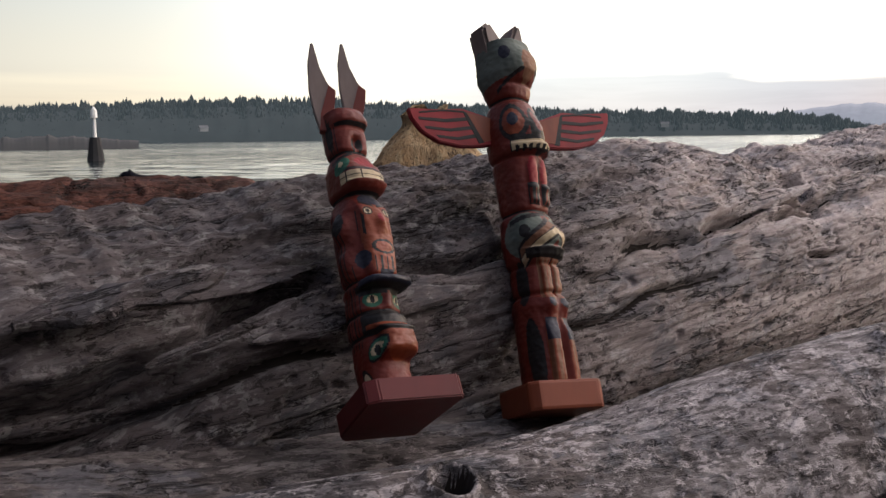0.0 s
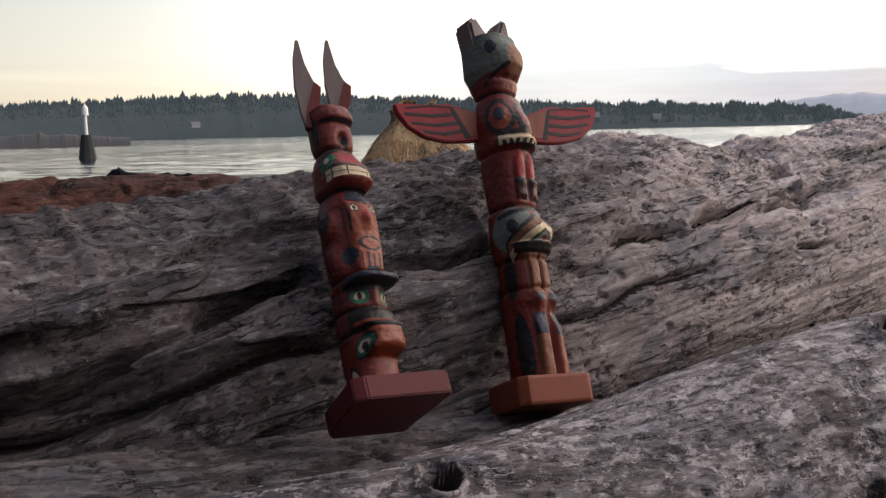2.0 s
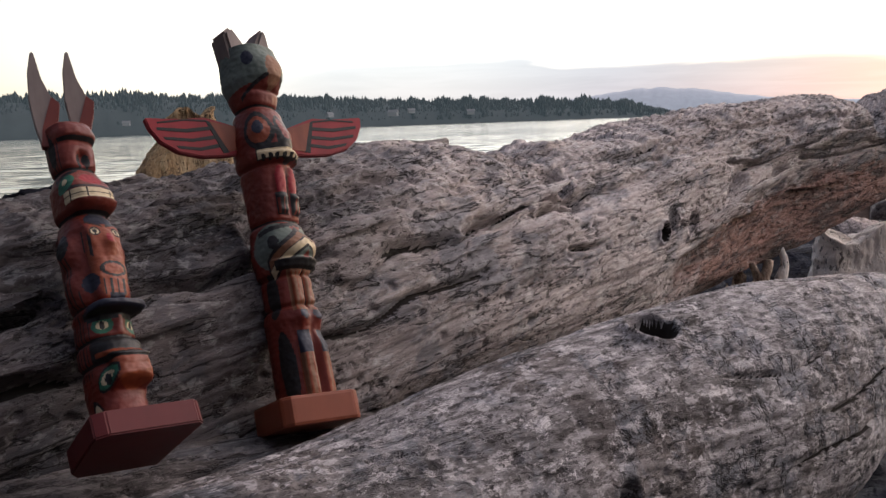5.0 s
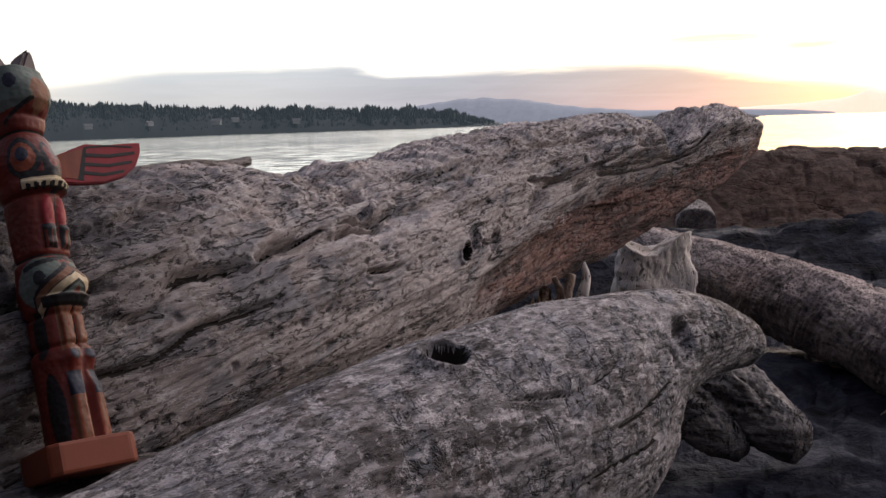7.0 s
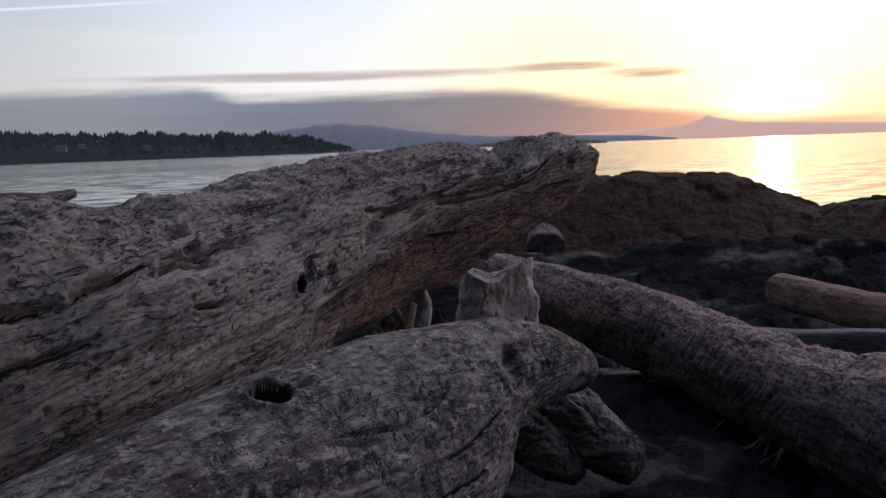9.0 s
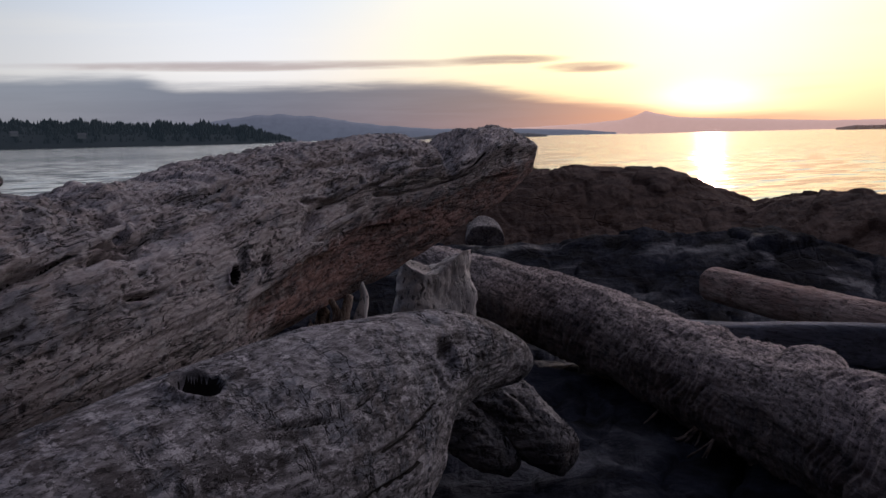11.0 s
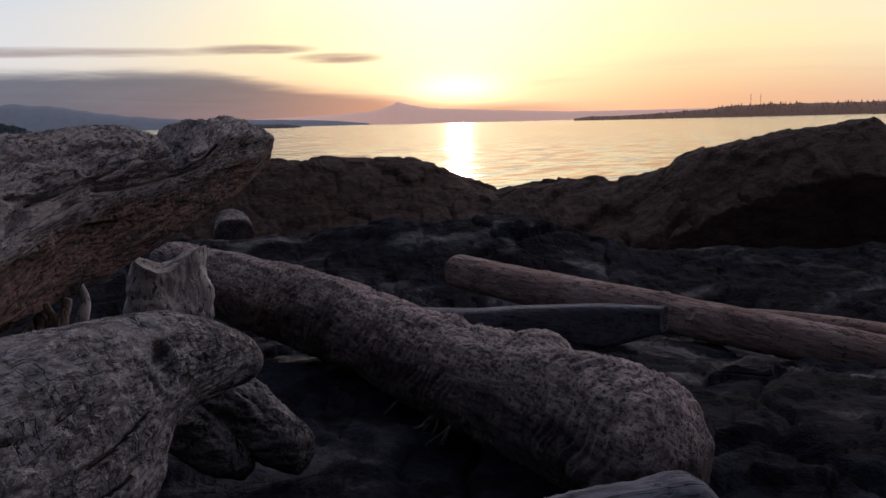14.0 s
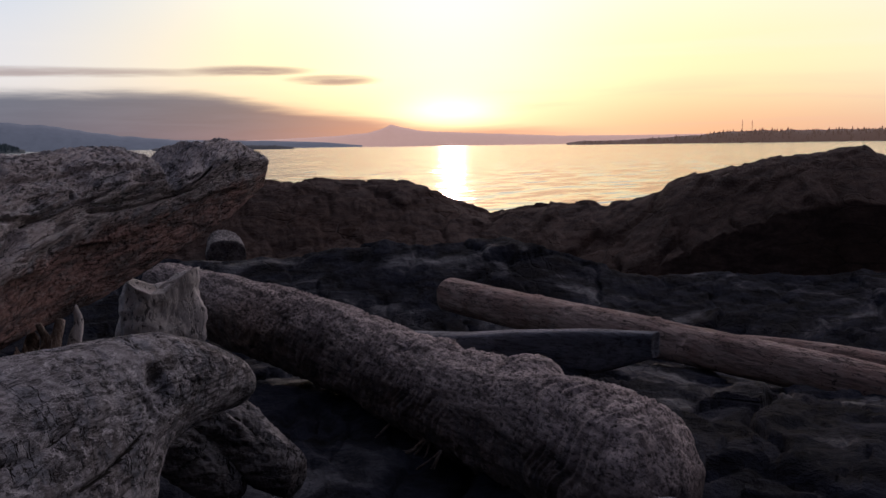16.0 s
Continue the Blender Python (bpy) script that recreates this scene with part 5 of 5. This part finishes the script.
def pole_part(parent, prof, rel, pnt, paint, height, slim, heights):
    """heights: pairs of planned and true heights along the pole."""
    at = lambda v: float(np.interp(v, *zip(*heights)))
    prof = [(at(h), r * slim) for h, r in prof]
    rel = [(at(q[0]), *q[1:4], q[4] * slim * 1.35, q[5]) for q in rel]
    pnt = [(q[0], at(q[1]), *q[2:]) for q in pnt]
    V, F, fi = carved_pole(prof, rel, pnt, paint, at(height))
    ob = mesh_object("pole", V, F, PAINTS, parent)
    ob.data.polygons.foreach_set("material_index", fi.astype(np.int32))
    return ob


def bevelled_block(sx, sy, sz, bevel, corner=0.0):
    """A block on z = 0, with cut corners."""
    bm = bmesh.new()
    k = corner
    pts = [(-sx + k, -sy), (sx - k, -sy), (sx, -sy + k), (sx, sy - k), (sx - k, sy), (-sx + k, sy), (-sx, sy - k), (-sx, -sy + k)]
    f = bm.faces.new([bm.verts.new((x, y, 0)) for x, y in pts])
    r = bmesh.ops.extrude_face_region(bm, geom=[f])
    bmesh.ops.translate(bm, verts=[v for v in r["geom"] if isinstance(v, bmesh.types.BMVert)], vec=(0, 0, sz))
    bmesh.ops.recalc_face_normals(bm, faces=bm.faces)
    bmesh.ops.bevel(bm, geom=list(bm.edges), offset=bevel, segments=2, affect="EDGES", profile=0.6)
    return bm


def slab_shape(outline, thick, bevel=0.001):
    """A flat board in the xz plane with the given outline."""
    bm = bmesh.new()
    f = bm.faces.new([bm.verts.new((x, -thick / 2, z)) for x, z in outline])
    r = bmesh.ops.extrude_face_region(bm, geom=[f])
    bmesh.ops.translate(bm, verts=[v for v in r["geom"] if isinstance(v, bmesh.types.BMVert)], vec=(0, thick, 0))
    bmesh.ops.recalc_face_normals(bm, faces=bm.faces)
    bmesh.ops.bevel(bm, geom=list(bm.edges), offset=bevel, segments=2, affect="EDGES")
    return bm


def totem_root(label, base, axis, across):
    z = Vector(axis).normalized()
    x = Vector(across)
    x = (x - z * x.dot(z)).normalized()
    y = z.cross(x)
    m = Matrix((x, y, z)).transposed().to_4x4()
    m.translation = base
    root = new("totem_pole")
    root.matrix_world = m
    return tagged(root, label, "totem pole")


def horned_totem():
    root = totem_root("small carved cedar totem pole with two horns, leaning on a log", (-0.060, 1.047, 0.524), (-0.075, 0.208, 0.387), (0.89, 0.454, 0))
    bm = bmesh.new()
    f = bm.faces.new([bm.verts.new((x, y, -0.025)) for x, y in ((-0.033, -0.062), (0.055, -0.062), (0.060, -0.056), (0.040, 0.038), (-0.042, 0.038), (-0.050, 0.024), (-0.046, -0.056))])
    top = bmesh.ops.extrude_face_region(bm, geom=[f])
    bmesh.ops.translate(bm, verts=[v for v in top["geom"] if isinstance(v, bmesh.types.BMVert)], vec=(0, 0, 0.025))
    bmesh.ops.recalc_face_normals(bm, faces=bm.faces)
    bmesh.ops.bevel(bm, geom=list(bm.edges), offset=0.0015, segments=2, affect="EDGES")
    part("base", bm, MAROON, root, "maroon varnished wooden base").matrix_local = pose(0, 0, 0.001, -8, 0, 0)
    prof = [(0, 0.026), (0.03, 0.030), (0.055, 0.029), (0.06, 0.031), (0.09, 0.031), (0.115, 0.029), (0.12, 0.030), (0.128, 0.029), (0.135, 0.029), (0.17, 0.031),
            (0.22, 0.031), (0.236, 0.026), (0.25, 0.029), (0.28, 0.029), (0.295, 0.023), (0.31, 0.025), (0.345, 0.026)]
    rel = [(0.045, 0, 0.016, 32, 0.016, 3), (0.036, 42, 0.012, 20, 0.003, 1), (0.012, 0, 0.010, 60, 0.004, 1), (0.073, 0, 0.013, 48, 0.007, 1.5), (0.104, 34, 0.009, 16, -0.002, 1),
           (0.104, 0, 0.012, 12, 0.004, 1), (0.1225, 0, 0.005, 55, 0.013, 3), (0.175, 0, 0.05, 36, 0.008, 3), (0.20, 0, 0.012, 10, 0.005, 1), (0.20, 82, 0.016, 26, 0.007, 1.5), (0.155, 82, 0.018, 24, 0.006, 1.5),
           (0.263, 0, 0.016, 52, 0.010, 1.5), (0.278, 40, 0.012, 20, 0.003, 1), (0.25, 0, 0.006, 48, 0.004, 3), (0.308, 0, 0.008, 18, -0.006, 1.5), (0.333, 0, 0.011, 60, 0.005, 1.5), (0.325, 0, 0.004, 55, -0.004, 1)]
    pnt = [("o", 0.185, 0, 0.05, 38, P_OR, 0), ("o", 0.045, 0, 0.022, 34, P_OR, 0), ("t", 0.315, 95, 0.03, 40, P_BLK, 0.05), ("b", 0.073, 0, 0.014, 70, P_BLK, 0), ("b", 0.0665, 0, 0.0025, 60, P_OR, 0), ("o", 0.036, 44, 0.0115, 21, P_BLK, -0.03), ("o", 0.036, 44, 0.0095, 18, P_GRN, -0.03), ("o", 0.036, 44, 0.006, 12, P_WHT, -0.03), ("o", 0.035, 42, 0.006, 6, P_BLK, 0),
           ("o", 0.012, 75, 0.014, 20, P_BLK, 0.05), ("o", 0.012, 75, 0.010, 14, P_WHT, 0.05), ("o", 0.104, 36, 0.009, 22, P_GRN, 0), ("o", 0.104, 36, 0.0042, 13, P_WHT, 0), ("o", 0.104, 36, 0.0042, 6, P_BLK, 0), ("b", 0.113, 34, 0.003, 30, P_BLK, 0),
           ("b", 0.117, 0, 0.004, 75, P_BLK, 0), ("b", 0.1225, 0, 0.0045, 60, P_BLU, 0), ("t", 0.08, 110, 0.03, 40, P_BLK, 0), ("t", 0.15, 95, 0.03, 40, P_BLK, 0.1), ("t", 0.19, 105, 0.03, 30, P_BLK, 0.1),
           ("b", 0.133, 0, 0.005, 14, P_BLU, 0), ("t", 0.148, 0, 0.009, 30, P_BLK, 0), ("o", 0.157, 42, 0.010, 16, P_BLU, 0), ("r", 0.172, 0, 0.0085, 24, P_BLK, 0), ("o", 0.203, 0, 0.006, 6, P_SCA, 0),
           ("o", 0.212, 20, 0.0058, 9, P_BLK, 0), ("o", 0.212, 20, 0.0036, 6.5, P_WHT, 0), ("o", 0.212, 20, 0.0034, 3, P_BLK, 0), ("t", 0.200, 36, 0.012, 8, P_BLK, 0.06), ("b", 0.222, 18, 0.002, 15, P_BLK, 0.02), ("o", 0.229, 0, 0.008, 34, P_BLU, 0), ("o", 0.205, 85, 0.014, 18, P_BLK, 0),
           ("b", 0.264, 0, 0.007, 64, P_WHT, 0), ("b", 0.264, 0, 0.0006, 64, P_BLK, 0), ("b", 0.2725, 0, 0.002, 66, P_BLK, 0), ("o", 0.279, 58, 0.010, 22, P_GRN, -0.02), ("o", 0.281, 58, 0.004, 7, P_WHT, 0), ("b", 0.290, 55, 0.003, 32, P_BLK, -0.02),
           ("o", 0.283, 0, 0.008, 26, P_SCA, 0), ("o", 0.305, 12, 0.008, 9, P_BLK, 0), ("o", 0.318, 88, 0.018, 16, P_BLK, 0), ("b", 0.327, 0, 0.0018, 62, P_BLK, 0)]
    pnt += [("b", 0.264, d, 0.007, 0.9, P_BLK, 0) for d in (6, 20, 34, 48)]
    pnt += [("b", h, 0, 0.0014, 180, P_BLK, 0) for h in (0.058, 0.088, 0.130, 0.240, 0.297)]
    rel += [(h, 0, 0.003, 400, -0.0028, 1) for h in (0.058, 0.088, 0.130, 0.240, 0.297)]
    pole = pole_part(root, prof, rel, pnt, P_RED, 0.345, 0.90, ((0, 0.0), (0.012, 0.016), (0.036, 0.050), (0.073, 0.080), (0.104, 0.106), (0.1225, 0.1235), (0.172, 0.163), (0.229, 0.224), (0.264, 0.250), (0.305, 0.297), (0.345, 0.343)))
    pole.matrix_local = pose(0, 0, 0, 0, 0, 16)
    for sgn in (-1, 1):
        out = [(1.25 * x, z) for x, z in ((0.003, -0.026), (0.012, 0.010), (0.0145, 0.026), (0.0075, 0.036), (0.0015, 0.058), (-0.0025, 0.092), (-0.0055, 0.092), (-0.0105, 0.066), (-0.0125, 0.03), (-0.010, 0.0), (-0.006, -0.024))]
        bm = slab_shape(out, 0.008, 0.0012)
        ob = part("horn", bm, HORN, root, "grey-brown carved blade-shaped horn")
        part("horn_root", slab_shape([(0.0035, -0.027), (0.0155, 0.010), (0.0186, 0.026), (0.0095, 0.034), (-0.0050, -0.004), (-0.0082, -0.025)], 0.0092, 0.0008), RED, ob, "red-stained foot of the horn")
        ob.matrix_local = pose(sgn * 0.020, 0.004 if sgn > 0 else 0.0, 0.353 + 0.003 * sgn, -4, 2, -14) @ Matrix.Diagonal((0.92, 1, 1.08, 1))


def winged_totem():
    root = totem_root("small carved cedar totem pole with red wings, leaning on a log", (0.127, 1.216, 0.492), (-0.051, 0.192, 0.459), (0.89, 0.454, 0))
    part("base", bevelled_block(0.051, 0.046, 0.035, 0.004, 0.010), TERRA, root, "terracotta varnished wooden base").location = (0, 0, -0.029)
    prof = [(0, 0.034), (0.05, 0.033), (0.085, 0.033), (0.10, 0.034), (0.112, 0.032), (0.118, 0.030), (0.16, 0.030), (0.168, 0.033), (0.20, 0.036), (0.232, 0.033), (0.24, 0.031), (0.30, 0.033), (0.318, 0.034),
            (0.33, 0.037), (0.36, 0.037), (0.388, 0.031), (0.396, 0.027), (0.406, 0.030), (0.43, 0.038), (0.472, 0.037)]
    rel = [(0.035, 24, 0.04, 14, 0.006, 3), (0.035, 0, 0.04, 6, -0.004, 1), (0.100, 22, 0.012, 16, 0.006, 1), (0.14, 18, 0.024, 15, 0.004, 3), (0.20, 0, 0.018, 46, 0.012, 1.5), (0.178, 0, 0.006, 60, 0.006, 3),
           (0.205, 55, 0.018, 20, 0.003, 1), (0.29, 18, 0.022, 14, 0.004, 2), (0.262, 20, 0.012, 14, 0.004, 3), (0.345, 0, 0.030, 26, 0.010, 1), (0.328, 0, 0.006, 56, 0.005, 3), (0.362, 48, 0.014, 16, 0.003, 1),
           (0.440, 0, 0.022, 40, 0.009, 1.5), (0.415, 0, 0.003, 55, -0.003, 1), (0.455, 42, 0.012, 20, 0.002, 1)]
    pnt = [("b", 0.030, 28, 0.036, 16, P_TAN, 0), ("t", 0.030, 28, 0.034, 16, P_OR, 0), ("b", 0.070, 26, 0.014, 16, P_BLU, 0), ("o", 0.04, 72, 0.045, 22, P_BLK, 0.03), ("o", 0.103, 18, 0.007, 11, P_BLU, 0),
           ("b", 0.140, 22, 0.026, 20, P_TAN, 0), ("t", 0.138, 22, 0.024, 20, P_OR, 0), ("o", 0.135, 85, 0.028, 20, P_BLK, 0), ("b", 0.140, 0, 0.024, 2, P_BLK, 0), ("o", 0.203, 55, 0.030, 58, P_GRY, 0),
           ("o", 0.208, 58, 0.009, 11, P_BLK, 0), ("b", 0.229, 45, 0.003, 50, P_BLK, -0.01), ("b", 0.192, 38, 0.0150, 40, P_BLK, -0.050), ("b", 0.198, 36, 0.0048, 37, P_TAN, -0.050), ("b", 0.186, 36, 0.0048, 37, P_WHT, -0.050), ("b", 0.176, 0, 0.006, 62, P_BLK, 0),
           ("o", 0.290, 18, 0.024, 14, P_SCA, 0), ("b", 0.290, 0, 0.026, 1.5, P_BLK, 0), ("b", 0.262, 20, 0.014, 16, P_BLK, 0), ("t", 0.258, 20, 0.010, 15, P_RED, 0),
           ("o", 0.362, 50, 0.024, 30, P_OR, 0), ("r", 0.362, 50, 0.026, 32, P_BLK, 0), ("o", 0.365, 50, 0.010, 11, P_BLU, 0), ("o", 0.350, 0, 0.034, 20, P_BLK, 0), ("o", 0.362, 0, 0.016, 10, P_RED, 0), ("b", 0.3335, 0, 0.010, 62, P_BLK, 0), ("b", 0.331, 0, 0.006, 58, P_WHT, 0),
           ("b", 0.450, 40, 0.030, 100, P_GRY, -0.01), ("o", 0.452, 48, 0.010, 11, P_BLU, 0), ("b", 0.408, 38, 0.011, 44, P_RED, -0.040), ("b", 0.421, 38, 0.0028, 40, P_BLK, -0.040), ("o", 0.425, 0, 0.012, 14, P_TAN, 0), ("o", 0.44, 0, 0.018, 18, P_TAN, 0)]
    pnt += [("b", h, 0, 0.0014, 180, P_BLK, 0) for h in (0.238, 0.396)]
    rel += [(h, 0, 0.003, 400, -0.0025, 1) for h in (0.118, 0.162, 0.238, 0.318, 0.396)]
    pnt += [("o", 0.3255, d, 0.004, 4.0, P_BLK, 0) for d in (0, 12, 24, 36, 48)]
    pole = pole_part(root, prof, rel, pnt, P_RED, 0.472, 0.90, ((0, 0), (0.1, 0.1), (0.18, 0.168), (0.33, 0.306), (0.4, 0.381), (0.472, 0.458)))
    pole.matrix_local = pose(0, 0, 0, 0, 0, 20)
    for sgn in (-1, 1):
        shape = [(-0.018, -0.060), (-0.032, -0.046), (-0.041, 0.012), (-0.042, 0.022), (-0.029, 0.033), (-0.012, 0.010), (-0.004, -0.03)] if sgn < 0 else [(0.004, -0.014), (0.005, 0.010), (0.018, 0.037), (0.024, 0.039), (0.028, 0.030), (0.030, 0.006), (0.031, -0.014)]
        ear = part("ear", slab_shape(shape, 0.034, 0.004), HORN, root, "grey-brown pointed ear")
        ear.matrix_local = pose(0, 0, 0, 0, 0, 12) @ pose(0.004, 0.004, 0.459, 0, 0, 0)
        wing = part("wing", slab_shape([(0.0, -0.024), (0.0, 0.010), (0.048, 0.026), (0.075, 0.024), (0.124, 0.026), (0.121, 0.012), (0.110, -0.006), (0.090, -0.020), (0.060, -0.027), (0.028, -0.027)], 0.009, 0.0015), SCARLET, root, "scarlet wing with black feather lines")
        wing.matrix_local = pose(0.007 + sgn * 0.028, 0.004, 0.346, 0, -4, 0) @ Matrix.Diagonal((sgn, 1, 1, 1))
        plate = part("wing_shoulder", slab_shape([(0.0, -0.018), (0.0, 0.010), (0.044, 0.021), (0.026, -0.022)], 0.0105, 0.0008), ORANGE, wing, "bare orange wing root")
        for pts in ([(0.040, 0.019), (0.048, 0.0215), (0.033, -0.0235), (0.024, -0.022)], [(0.039, 0.0085), (0.040, 0.0135), (0.075, 0.0105), (0.112, 0.0135), (0.112, 0.0095), (0.075, 0.0055)],
                    [(0.034, -0.0035), (0.036, 0.0015), (0.07, -0.0025), (0.106, 0.001), (0.104, -0.003), (0.07, -0.0070)], [(0.030, -0.0145), (0.032, -0.0095), (0.062, -0.0145), (0.092, -0.011), (0.089, -0.015), (0.062, -0.019)],
                    [(0.045, 0.019), (0.045, 0.0215), (0.075, 0.0235), (0.110, 0.0205), (0.110, 0.018), (0.075, 0.021)]):
            part("feather_line", slab_shape(pts, 0.0102, 0.0004), BLACK, wing)


horned_totem()
winged_totem()
